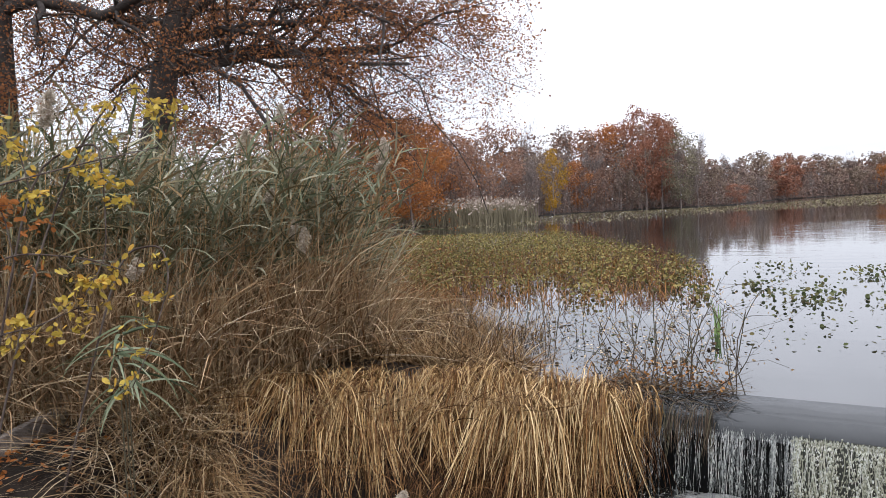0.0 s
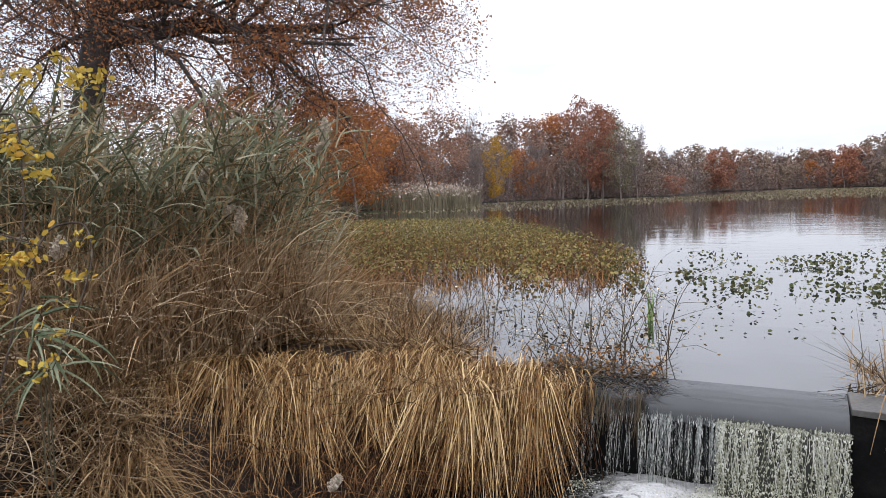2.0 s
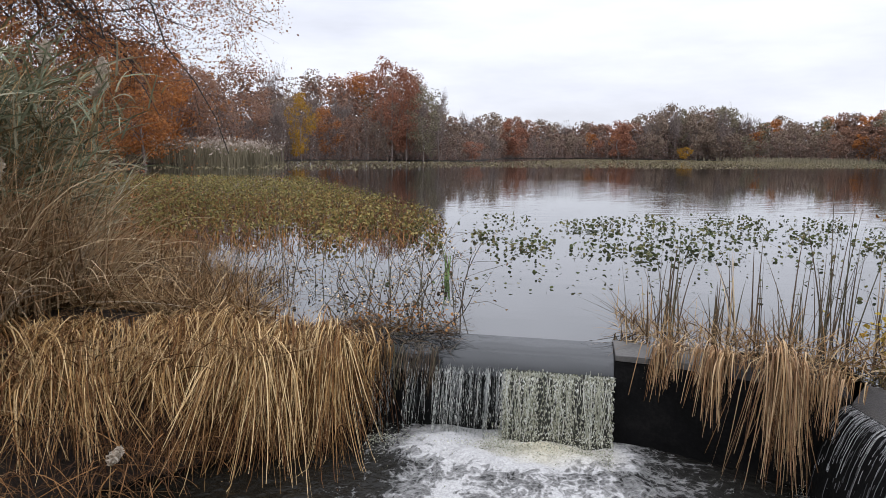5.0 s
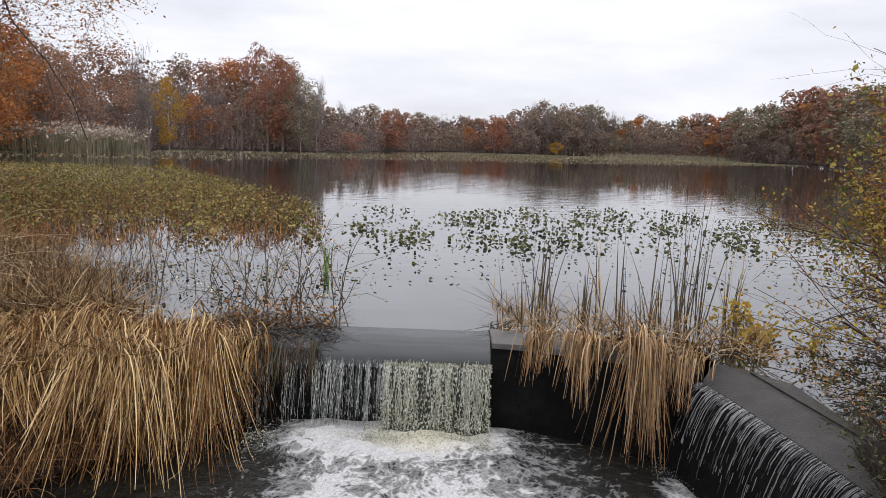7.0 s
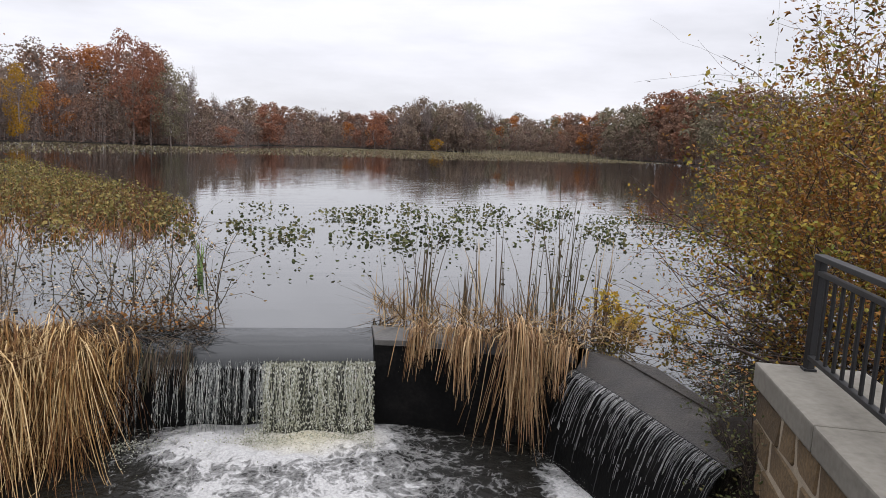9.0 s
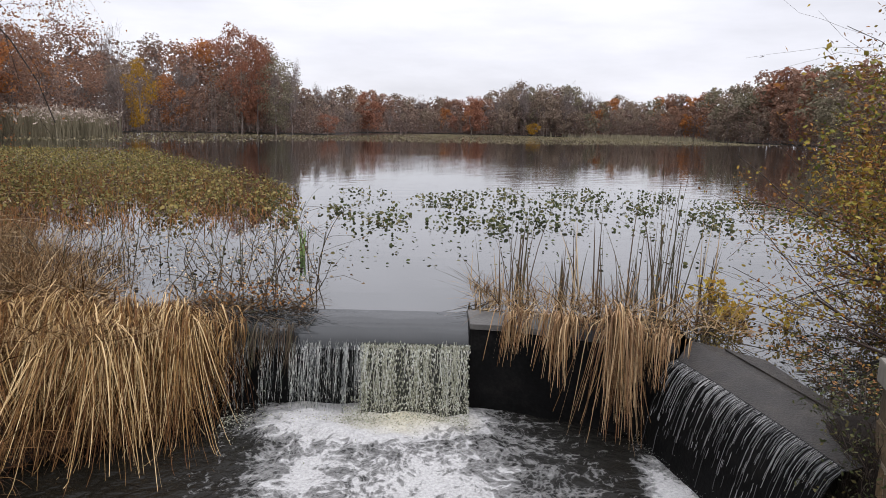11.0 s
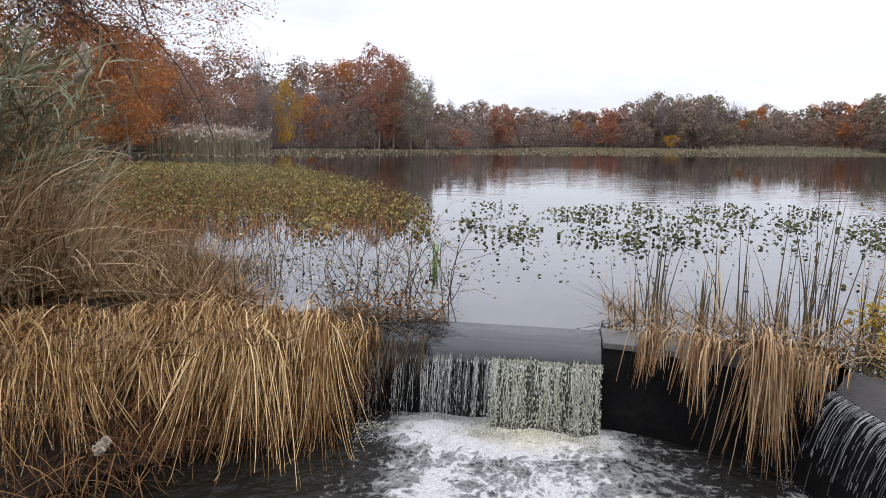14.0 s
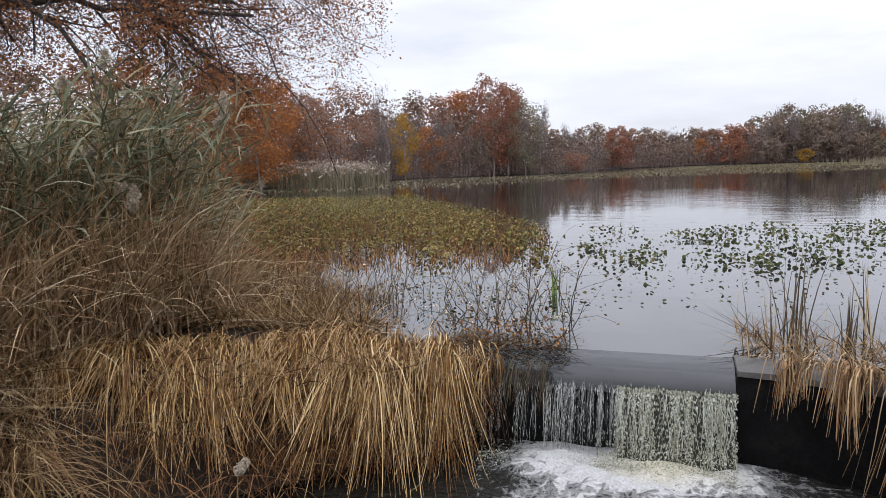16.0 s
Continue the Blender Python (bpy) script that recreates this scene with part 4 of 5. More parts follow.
x = rng.uniform(-5.6, -1.6, n)
y = 6.98 - 0.13 * (-1.3 - x) + rng.uniform(-0.35, 0.55, n) * smooth(-1.0, -2.6, x)
blades(m, np.stack([x, y, np.maximum(ground_z(x, y), 0) + rng.uniform(0, 0.16, n)], -1), rng.uniform(-3.1, 3.1, n), rng.uniform(0.2, 0.6, n), rng.uniform(0.5, 1.6, n), rng.uniform(-0.2, 0.8, n), rng.uniform(0.005, 0.010, n), 4)
clump("matted_straw", [("thatch", m, M_SEDGE_OLD)], "matted brown straw along the top of the bank", "straw", kind="stuff")

# flattened straw on the near bank
m = Mesh()
n = 8000
x, y = rng.uniform(-5.0, -1.6, n), rng.uniform(3.0, 5.6, n)
ok = ((x + 4.5) * 1.7 + (y - 4.2) * 1.7 > 0.9) & (y < 4.0 - 0.61 * (x + 2.36))
ok &= ground_z(x, y) > -0.35
x, y = x[ok], y[ok]
n = len(x)
blades(m, np.stack([x, y, ground_z(x, y) + rng.uniform(0, 0.14, n)], -1), rng.normal(-0.7, 0.5, n), rng.uniform(0.5, 1.2, n), rng.uniform(0.9, 1.5, n), rng.uniform(0.1, 0.5, n), rng.uniform(0.004, 0.009, n), 5, 0, 0.3, POOL - 0.02)
clump("flattened_straw", [("thatch", m, M_STRAW_DULL)], "flattened brown straw covering the near bank", "straw", kind="stuff")
m = Mesh()
n = 800
x = rng.uniform(-4.3, -2.4, n)
y = 3.95 - 0.61 * (x + 2.36) + rng.normal(-0.05, 0.16, n)
bunch = (np.abs(x) * 5).astype(int) % 19
turn = -0.5 + rng.normal(0, 0.3, 19)[bunch] + rng.normal(0, 0.2, n)
blades(m, np.stack([x, y, np.maximum(ground_z(x, y), -0.15) + rng.uniform(0.02, 0.2, n)], -1), turn, rng.uniform(0.4, 0.95, n), rng.uniform(0.8, 1.5, n), rng.uniform(0.5, 1.5, n), rng.uniform(0.004, 0.009, n), 6, 0, 0.15, POOL - 0.02)
clump("fallen_stems", [("thatch", m, M_SEDGE_OLD)], "long straw stems fallen over the edge of the near bank", "straw", kind="stuff")


m = Mesh()
n = 6500
x, y = rng.uniform(-5.4, -2.3, n), rng.uniform(3.1, 6.3, n)
ok = ((x + 4.5) * 1.7 + (y - 4.3) * 1.7 > 1.3) & (y < 3.9 - 0.61 * (x + 2.36) + 0.2 * rng.random(n))
x, y = x[ok], y[ok]
n = len(x)
blades(m, np.stack([x, y, ground_z(x, y) + rng.uniform(0, 0.25, n)], -1), rng.normal(-0.6, 0.9, n), rng.uniform(0.35, 1.0, n), rng.uniform(0.15, 1.25, n), rng.uniform(0.2, 1.3, n), rng.uniform(0.005, 0.012, n), 5, 0, 0.3, POOL - 0.02)
clump("bank_grass", [("thatch", m, M_SEDGE_OLD)], "tangled brown dead grass on the near bank", "grass", kind="stuff")
# weeds caught on the crest of the weir
m = Mesh()
n = 1100
x, y = -0.95 + 1.05 * rng.random(n) ** 1.25, rng.uniform(6.76, 7.35, n)
blades(m, np.stack([x, y, 0.01 - 0.10 * smooth(7.0, 6.76, y) + rng.uniform(0, 0.06, n)], -1), rng.uniform(-3.1, 3.1, n), rng.uniform(0.06, 0.28, n), rng.uniform(1.1, 1.65, n), rng.uniform(-0.3, 0.5, n), rng.uniform(0.003, 0.008, n), 4)
n = 260
x = rng.uniform(-0.9, 0.02, n)
hang(m, np.stack([x, np.full(n, 6.78), rng.uniform(-0.14, 0.0, n)], -1), rng.normal(-1.57, 0.3, n), rng.uniform(0.1, 0.5, n), 1.0, rng.uniform(0.004, 0.008, n))
lf = Mesh()
n = 420
x = -0.9 + 0.95 * rng.random(n)
leaves(lf, np.stack([x, rng.uniform(7.0, 7.4, n), 0.02 + 0.22 * rng.random(n) ** 2], -1), 0.04, 0, 0.55)
clump("weed_drift", [("thatch", m, M_STEM), ("foliage", lf, M_RUSSET)], "dark drift of dead weeds caught on the weir crest", "weeds", kind="stuff")


def reed_points(n, lo, hi, back):
    az = rng.uniform(lo, hi, n)
    near = np.interp(az, [-80, -65, -58, -55, -45, -37.5], [6.0, 6.2, 6.1, 5.9, 6.6, 7.4])
    d = near + back * rng.random(n) ** 1.3
    x, y = polar(az, d)
    return x, y


def reed_stand():
    stems, leaf, dull = Mesh(), Mesh(), Mesh()
    n = 2700
    x, y = reed_points(n, -78, -39, 5.5)
    h = rng.uniform(1.7, 2.5, n) * (1 - 0.2 * np.exp(-((np.degrees(np.arctan2(x - CX, y - CY)) + 52.5) / 3.5) ** 2))
    wind = rng.normal(0.55, 0.8, n)
    p = blades(stems, np.stack([x, y, ground_z(x, y) - 0.03], -1), wind, h, rng.normal(0.06, 0.08, n), rng.uniform(0.1, 0.6, n), rng.uniform(0.006, 0.010, n), 6, 0, 0.1, None, 0.5)
    k = 19000
    who, at = rng.integers(0, n, k), 1.0 - 0.55 * rng.random(k) ** 1.3
    j = np.minimum((at * 6).astype(int), 5)
    f = (at * 6 - j)[:, None]
    base = p[who, j] * (1 - f) + p[who, j + 1] * f
    blades(leaf, base, rng.normal(0.2, 1.5, k), rng.uniform(0.25, 0.65, k), rng.uniform(0.4, 1.4, k), rng.uniform(0.1, 1.3, k), rng.uniform(0.011, 0.026, k), 4, 0, 0.3)
    n = 6500
    x, y = reed_points(n, -80, -37, 2.6)
    blades(dull, np.stack([x, y, ground_z(x, y) - 0.02 + rng.uniform(0, 0.5, n)], -1), rng.uniform(-3.1, 3.1, n), rng.uniform(0.5, 1.85, n), np.abs(rng.normal(0, 0.5, n)), rng.uniform(0.1, 1.5, n), rng.uniform(0.008, 0.017, n), 5, 0, 0.3)
    n = 3600
    x, y = reed_points(n, -80, -37, 0.6)
    x, y = x + 0.22 * (CX - x) / 6.0, y + 0.22 * (CY - y) / 6.0
    blades(dull, np.stack([x, y, ground_z(x, y) - 0.02 + rng.uniform(0, 0.25, n)], -1), rng.normal(-0.5, 1.3, n), rng.uniform(0.5, 1.7, n), np.abs(rng.normal(0.15, 0.35, n)), rng.uniform(0.2, 1.9, n), rng.uniform(0.008, 0.017, n), 6, 0, 0.3)
    return clump("reed_stand", [("stem_mass", stems, M_REED_DRY), ("foliage", leaf, M_REED), ("undergrowth", dull, M_UNDER)], "tall grey-green reeds with brown dead stems below", "reeds", kind="stuff")


reeds = reed_stand()

# sedge hummocks standing in the shallows
for hx, hy, hr, hn in ((-2.75, 7.9, 0.3, 260), (-3.1, 8.9, 0.5, 480), (-3.8, 8.3, 0.6, 700), (-4.5, 9.6, 0.8, 800), (-5.6, 10.5, 0.9, 800), (-6.7, 11.2, 0.9, 600), (-3.4, 7.4, 0.5, 420), (-4.0, 7.0, 0.5, 420), (-2.9, 7.15, 0.4, 320), (-4.7, 6.8, 0.5, 420), (-2.1, 7.25, 0.25, 150)):
    m = Mesh()
    a, q = rng.uniform(0, 6.28, hn), hr * np.sqrt(rng.random(hn))
    x, y = hx + 1.5 * q * np.cos(a), hy + 0.7 * q * np.sin(a)
    blades(m, np.stack([x, y, np.maximum(ground_z(x, y), 0.0) - 0.03], -1), a + rng.normal(0, 0.8, hn), rng.uniform(0.2, 0.6, hn), rng.uniform(0.1, 0.8, hn), rng.uniform(0.3, 1.7, hn), rng.uniform(0.005, 0.010, hn), 4)
    clump("sedge_hummock", [("thatch", m, M_SEDGE_OLD)], "brown sedge hummock in the shallow water", "sedge", "sedge hummocks in the shallows", "stuff")


# ---- water plants ----
def inside(x, y, poly):
    hit = np.zeros(len(x), bool)
    for (x0, y0), (x1, y1) in zip(poly, poly[1:] + poly[:1]):
        c = (y0 > y) != (y1 > y)
        hit ^= c & (x < (x1 - x0) * (y - y0) / (y1 - y0 + 1e-12) + x0)
    return hit


def lily_field(name, poly, count, size, mat, z0, z1, label, flat=0.5, gaps=0.0, power=1.0, front=0.0):
    xs, ys = zip(*poly)
    n = count * 4
    x = rng.uniform(min(xs), max(xs), n)
    y = min(ys) + (max(ys) - min(ys)) * rng.random(n) ** power
    ok = inside(x, y, poly)
    if gaps:
        ok &= np.array([noise.noise(Vector((a * 1.5, b * 0.8, 3.0))) for a, b in zip(x, y)]) > gaps + front * smooth(16.5, 11.0, y)
    x, y = x[ok][:count], y[ok][:count]
    x, y = x + rng.normal(0, 0.03 * y, len(x)) * 0.35, y + rng.normal(0, 0.02 * y, len(x))
    m = Mesh()
    leaves(m, np.stack([x, y, rng.uniform(z0, z1, len(x))], -1), size, 0, 0.8, 0.0, flat, y[0] < 40)
    return clump(name, [("foliage", m, mat)], label, "water lilies", kind="stuff")


lily_field("lily_bed", [(-25, 35), (-13.4, 37), (-2.6, 19), (-1.3, 14.5), (-1.2, 12), (-4.4, 11), (-7.5, 11.2), (-14, 18)], 20000, 0.066, M_LILY_OLD, 0.0, 0.22, "dense bed of yellowing water-lily leaves", 0.18, -0.1, 1.6, 0.5)
m = Mesh()
n = 6500
x, y = rng.uniform(-14, -1.2, n), 11 + 13 * rng.random(n) ** 1.6
ok = inside(x, y, [(-14, 22), (-6, 24), (-2.2, 18), (-1.3, 14.5), (-1.2, 12), (-4.4, 11), (-7.5, 11.2), (-14, 18)])
x, y = x[ok], y[ok]
blades(m, np.stack([x, y, np.full(len(x), -0.02)], -1), rng.uniform(-3.1, 3.1, len(x)), rng.uniform(0.1, 0.36, len(x)), rng.uniform(0.0, 0.9, len(x)), rng.uniform(-0.2, 1.2, len(x)), 0.014, 3)
clump("lily_stalks", [("stem_mass", m, M_RUSSET)], "reddish-brown dead lily stalks among the leaves", "water lilies", kind="stuff")
lily_field("lily_band", [(-2.2, 13.5), (-2.4, 17.5), (3, 19.5), (9, 20.5), (9.5, 14), (4.5, 12.2), (0.5, 12)], 2700, 0.07, M_LILY, 0.01, 0.14, "dark green water-lily leaves standing on open water", 0.15, 0.17)
lily_field("lily_scatter", [(-4.0, 8.6), (-2.2, 12.5), (2, 13), (9, 14), (8, 10), (2.5, 9.3), (0.3, 9.2)], 480, 0.05, M_LILY, 0.01, 0.06, "scattered small lily leaves on the water", 0.7, 0.0)
# dark bits stand in for dead leaf scraps and for dark reflections
lily_field("floating_dark_bits", [(-3.4, 7.6), (-0.2, 7.4), (0.2, 9.4), (-3.6, 10.6)], 320, 0.042, M_STEM, 0.004, 0.03, "dark leaf scraps in the shallows, doubling as dark reflections", 0.8)
lily_field("lily_mat", [(-48, 50), (-34, 47), (-18.6, 52), (-10, 74), (14, 88), (37, 110), (75, 150), (80, 215), (30, 215), (0, 190), (-12, 112), (-38, 95), (-50, 62)], 38000, 0.17, M_MAT, 0.005, 0.03, "far mat of olive lily leaves along the shore", 0.88)


def cattail(x, y, h, tilt, mat):
    m = Mesh()
    n = int(rr.integers(2, 5))
    blades(m, np.tile([[x, y, 0.0]], (n, 1)) + rng.normal(0, 0.025, (n, 3)) * [1, 1, 0.2], tilt + rng.normal(0, 0.9, n), h * rng.uniform(0.6, 1.05, n), np.abs(rng.normal(0.12, 0.16, n)), rng.uniform(-0.1, 0.4, n), rng.uniform(0.011, 0.019, n), 5)
    return clump("cattail", [("foliage", m, mat)], "dead brown cattail leaves on the pier" if mat is M_STEM else "pale straw cattail leaves on the pier", "cattail", "cattails on the pier")


rr = np.random.default_rng(3)
for cx0, cy0, h0, n0, tilt0 in ((1.75, 7.9, 0.75, 5, 2.6), (1.95, 8.0, 0.85, 5, 1.6), (2.3, 7.8, 0.5, 4, 1.2), (2.62, 8.0, 0.9, 4, 1.9), (2.95, 7.7, 0.5, 4, 1.5), (3.2, 7.9, 0.85, 5, 1.7), (3.4, 8.0, 1.15, 5, 1.2), (3.68, 7.8, 0.8, 5, 0.6)):
    for i in range(n0):
        cattail(cx0 + rr.normal(0, 0.07), cy0 + rr.normal(0, 0.12) - 0.25, h0 * rr.uniform(0.8, 1.3), tilt0, M_STEM if rr.random() < 0.85 else M_STRAW_DULL)
for i in range(7):
    m = Mesh()
    a = rr.uniform(0.5, 1.25)
    blades(m, np.array([[1.72 + rr.normal(0, 0.05), 7.7 + rr.normal(0, 0.1), 0.0]]), np.array([2.9 + rr.normal(0, 0.25)]), np.array([rr.uniform(0.4, 0.75)]), np.array([a]), np.array([0.15]), np.array([0.012]), 5)
    clump("cattail", [("foliage", m, M_STEM)], "bent dead cattail leaf leaning over the water", "cattail", "cattails on the pier")
# broken leaves lying about the foot of the cattails
m = Mesh()
n = 900
x = rng.uniform(1.5, 3.7, n)
y = 7.55 - 0.33 * (x - 1.5) + rng.uniform(-0.45, 0.35, n)
blades(m, np.stack([x, y, rng.uniform(0.0, 0.12, n)], -1), rng.uniform(-3.1, 3.1, n), rng.uniform(0.1, 0.45, n), rng.uniform(0.4, 1.5, n), rng.uniform(-0.2, 0.9, n), rng.uniform(0.005, 0.011, n), 4)
clump("cattail_litter", [("thatch", m, M_SEDGE_OLD)], "broken brown leaves heaped round the cattails", "litter", kind="stuff")
m = Mesh()
blades(m, np.tile([[-0.5, 9.75, 0.0]], (5, 1)) + rng.normal(0, 0.02, (5, 3)), rng.uniform(-3, 3, 5), rng.uniform(0.3, 0.5, 5), 0.08, 0.2, 0.026, 5)
clump("green_reed", [("foliage", m, M_FRESH)], "single fresh green reed tuft in open water", "reed")


def weed(x, y, h):
    segs, tips = {}, []
    grow(rr, (x, y, -0.02), (rr.normal(0, 0.35), rr.normal(0, 0.3), 1), h, 0.006, 1, 0.7, 2, 0.12, 0.0, segs, tips)
    m = Mesh()
    tubes(m, [s for v in segs.values() for s in v], 4)
    parts = [("stem_mass", m, M_STEM)]
    if len(tips) > 3:
        lf = Mesh()
        leaves(lf, np.array(tips) + rng.normal(0, 0.02, (len(tips), 3)), 0.03, 0, 0.5)
        parts.append(("foliage", lf, M_STRAW_DULL))
    return clump("water_weed", parts, "thin brown dead weed stems in the shallows", "weed", "weeds above the weir")


for i in range(34):
    weed(rr.uniform(-2.7, 0.05), 7.15 + 2.2 * rr.random() ** 1.5, rr.uniform(0.25, 0.85))
for i in range(14):
    weed(rr.uniform(-1.0, 0.12), rr.uniform(7.15, 7.7), rr.uniform(0.4, 0.8))
for i in range(18):
    weed(rr.uniform(-4.2, -0.4), rr.uniform(8.2, 10.8), rr.uniform(0.2, 0.55))


# ---- trees ----
def puffs(mb, r, centre, radius, count, size, slim=0.7):
    """Leaves gathered in rounded clumps, each leaf turned roughly outwards and up."""
    share = radius ** 2 / (radius ** 2).sum()
    who = r.choice(len(centre), count, p=share)
    out = r.normal(0, 1, (count, 3))
    out /= np.linalg.norm(out, axis=1, keepdims=True) + 1e-9
    c = centre[who] + out * (radius[who] * r.uniform(0.35, 1.0, count) ** 0.5)[:, None] * [1, 1, 0.8]
    n = 0.7 * out + r.normal(0, 0.45, (count, 3)) + [0, 0, 0.35]
    n /= np.linalg.norm(n, axis=1, keepdims=True) + 1e-9
    a = np.cross(n, r.normal(0, 1, (count, 3)))
    a /= np.linalg.norm(a, axis=1, keepdims=True) + 1e-9
    b = np.cross(n, a)
    h = (0.5 * size * r.uniform(0.6, 1.4, count))[:, None]
    mb.add(np.stack([c - a * h, c - b * h * slim, c + a * h, c + b * h * slim], 1), np.arange(count * 4).reshape(count, 4))


def far_tree(seed, height, kind, near):
    """A tree of the far shore, of that height: a forked trunk and a crown of clumps, or of fine shoots where it is bare."""
    mat, label, dense = TREES[kind]
    r = np.random.default_rng(seed)
    segs, tips = {}, []
    grow(r, (0, 0, -0.3), (r.normal(0, 0.05), r.normal(0, 0.05), 1), height * 0.8, height * 0.013, 3, 0.6, 2, 0.09, 0.05, segs, tips, 0, 5)
    rows = [q for k in sorted(segs) for q in segs[k]]
    top = max(q[5] for q in rows)
    grown = np.array(rows)
    grown[:, [2, 5]] *= 0.97 * height / top
    wide = np.abs(grown[:, [0, 1, 3, 4]]).max()
    grown[:, [0, 1, 3, 4]] *= min(1.0, 0.34 * height / wide)
    grown[:, 6:] = np.maximum(grown[:, 6:], 0.012 if near else 0.02)
    n0 = len(segs[0]) + len(segs.get(1, []))
    n1 = n0 + len(segs.get(2, []))
    t = thing("shore_tree", 0, 0, 0, label, "tree")
    m = Mesh()
    tubes(m, grown[:n0], 4)
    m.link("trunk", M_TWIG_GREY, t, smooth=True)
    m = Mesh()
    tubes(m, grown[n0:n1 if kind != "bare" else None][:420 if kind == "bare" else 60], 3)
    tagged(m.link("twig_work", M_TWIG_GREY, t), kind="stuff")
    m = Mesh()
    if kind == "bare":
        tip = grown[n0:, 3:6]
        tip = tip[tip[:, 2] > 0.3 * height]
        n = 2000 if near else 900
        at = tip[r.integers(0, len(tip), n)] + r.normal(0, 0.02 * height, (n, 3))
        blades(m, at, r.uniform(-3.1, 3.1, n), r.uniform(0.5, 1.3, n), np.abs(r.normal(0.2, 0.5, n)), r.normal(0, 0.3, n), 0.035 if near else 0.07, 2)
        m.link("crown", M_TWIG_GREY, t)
        return t
    k = int(r.integers(30, 38))
    a, c = r.uniform(0, 6.28, k), np.linspace(-1.25, 1, k)
    reach = 0.27 * height * np.sqrt(np.clip(1.04 - c * c, 0.3, 1)) * r.uniform(0.5, 1.0, k)
    centre = np.stack([reach * np.cos(a), reach * np.sin(a), height * (0.56 + 0.34 * c)], -1)
    radius = height * r.uniform(0.065, 0.12, k)
    centre[:, 2] -= np.maximum(0, centre[:, 2] + 0.8 * radius - height)
    puffs(m, r, centre, radius, int(dense * (1.1 if near else 0.55)), 0.27 if near else 0.46)
    m.link("crown", mat, t)
    return t


H0 = 12.0
TREES = {"red": (M_RED, "dark red autumn tree on the far shore", 3600), "rust": (M_RUST, "rust-brown autumn tree on the far shore", 3200), "orange": (M_ORANGE, "orange autumn tree on the far shore", 3600),
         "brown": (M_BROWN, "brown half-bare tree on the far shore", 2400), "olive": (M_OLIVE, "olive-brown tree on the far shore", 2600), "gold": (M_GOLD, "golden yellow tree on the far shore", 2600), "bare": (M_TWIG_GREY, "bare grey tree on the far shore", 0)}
built = {}

# how high the wood stands over the horizon, in degrees, by the bearing
SKY = [(-46, 8.5), (-38, 8.3), (-35, 8.1), (-32.2, 7.1), (-30.4, 6.5), (-26.5, 6.6), (-25.5, 6.0), (-23.9, 6.6), (-22, 6.4), (-21, 5.7), (-19.5, 6.0), (-18, 5.8), (-16.1, 6.6), (-14.7, 6.9), (-13.3, 6.2), (-12.2, 5.4), (-11.3, 3.6), (-10, 3.2), (-7.4, 3.0), (-4.8, 2.78),
       (-1.2, 2.5), (1.5, 2.3), (4.2, 2.5), (5.1, 3.3), (7.4, 3.8), (10.6, 3.7), (11.5, 2.98), (13.3, 2.6), (15.1, 2.85), (16.5, 2.45), (18.6, 2.95), (20.8, 3.3), (22.8, 3.7), (24.8, 4.3), (26.4, 5.0), (28.3, 5.2), (34, 5.4), (48, 5.5)]
TINT = [(-38, "orange orange rust"), (-31, "orange orange orange rust"), (-25.5, "red rust bare"), (-24, "bare brown red"), (-21.5, "bare brown bare"), (-18, "orange rust bare"), (-13.4, "red rust brown"), (-11, "olive bare olive"), (-7, "brown bare brown"), (-4, "red rust brown"),
        (0.5, "brown bare brown"), (4.3, "red orange rust"), (12.5, "brown olive brown bare"), (14.5, "orange olive"), (17.5, "olive brown"), (21.5, "orange rust brown"), (25.5, "brown olive"), (29, "rust red"), (50, "brown rust olive")]
ka, kh = (np.array(c, float) for c in zip(*SKY))


def wood_top(az, d):
    """Height of the wood's top at that bearing and distance."""
    return 1.5 + d * np.tan(np.radians(np.interp(az, ka, kh)))


def place(kind, form, m, near=False):
    """The first tree of a kind and form is built, later ones are copies."""
    if (kind, form, near) in built:
        ob = copy_thing(built[kind, form, near], m)
    else:
        ob = built[kind, form, near] = far_tree(11 + 7 * form + len(kind) * 31 + near, H0, kind, near)
    ob.matrix_basis = m
    return ob


tr = np.random.default_rng(5)
for back, low, gap in ((3, 0.62, 4.2), (9, 0.84, 3.4), (16, 1.04, 2.9)):
    az = -43.0
    while az < 46:
        R = float(shore(az))
        d = R + back + tr.uniform(-1.5, 5)
        if R > 30:
            x, y = polar(az, d)
            want = float(wood_top(az, d)) * low * tr.uniform(0.82 if low < 0.9 else 0.93, 1.06)
            kinds = next(k for lim, k in TINT if az <= lim).split()
            kind = kinds[int(tr.integers(len(kinds)))]
            s = want / H0
            w = s * tr.uniform(0.95, 1.3)
            place(kind, int(tr.integers(3)), Matrix.LocRotScale((x, y, float(ground_z(x, y))), Euler((0, 0, tr.uniform(0, 6.28))), (w, w, s)), R < 125)
        az += max(math.degrees(gap / R) * tr.uniform(0.7, 1.35), 0.7)
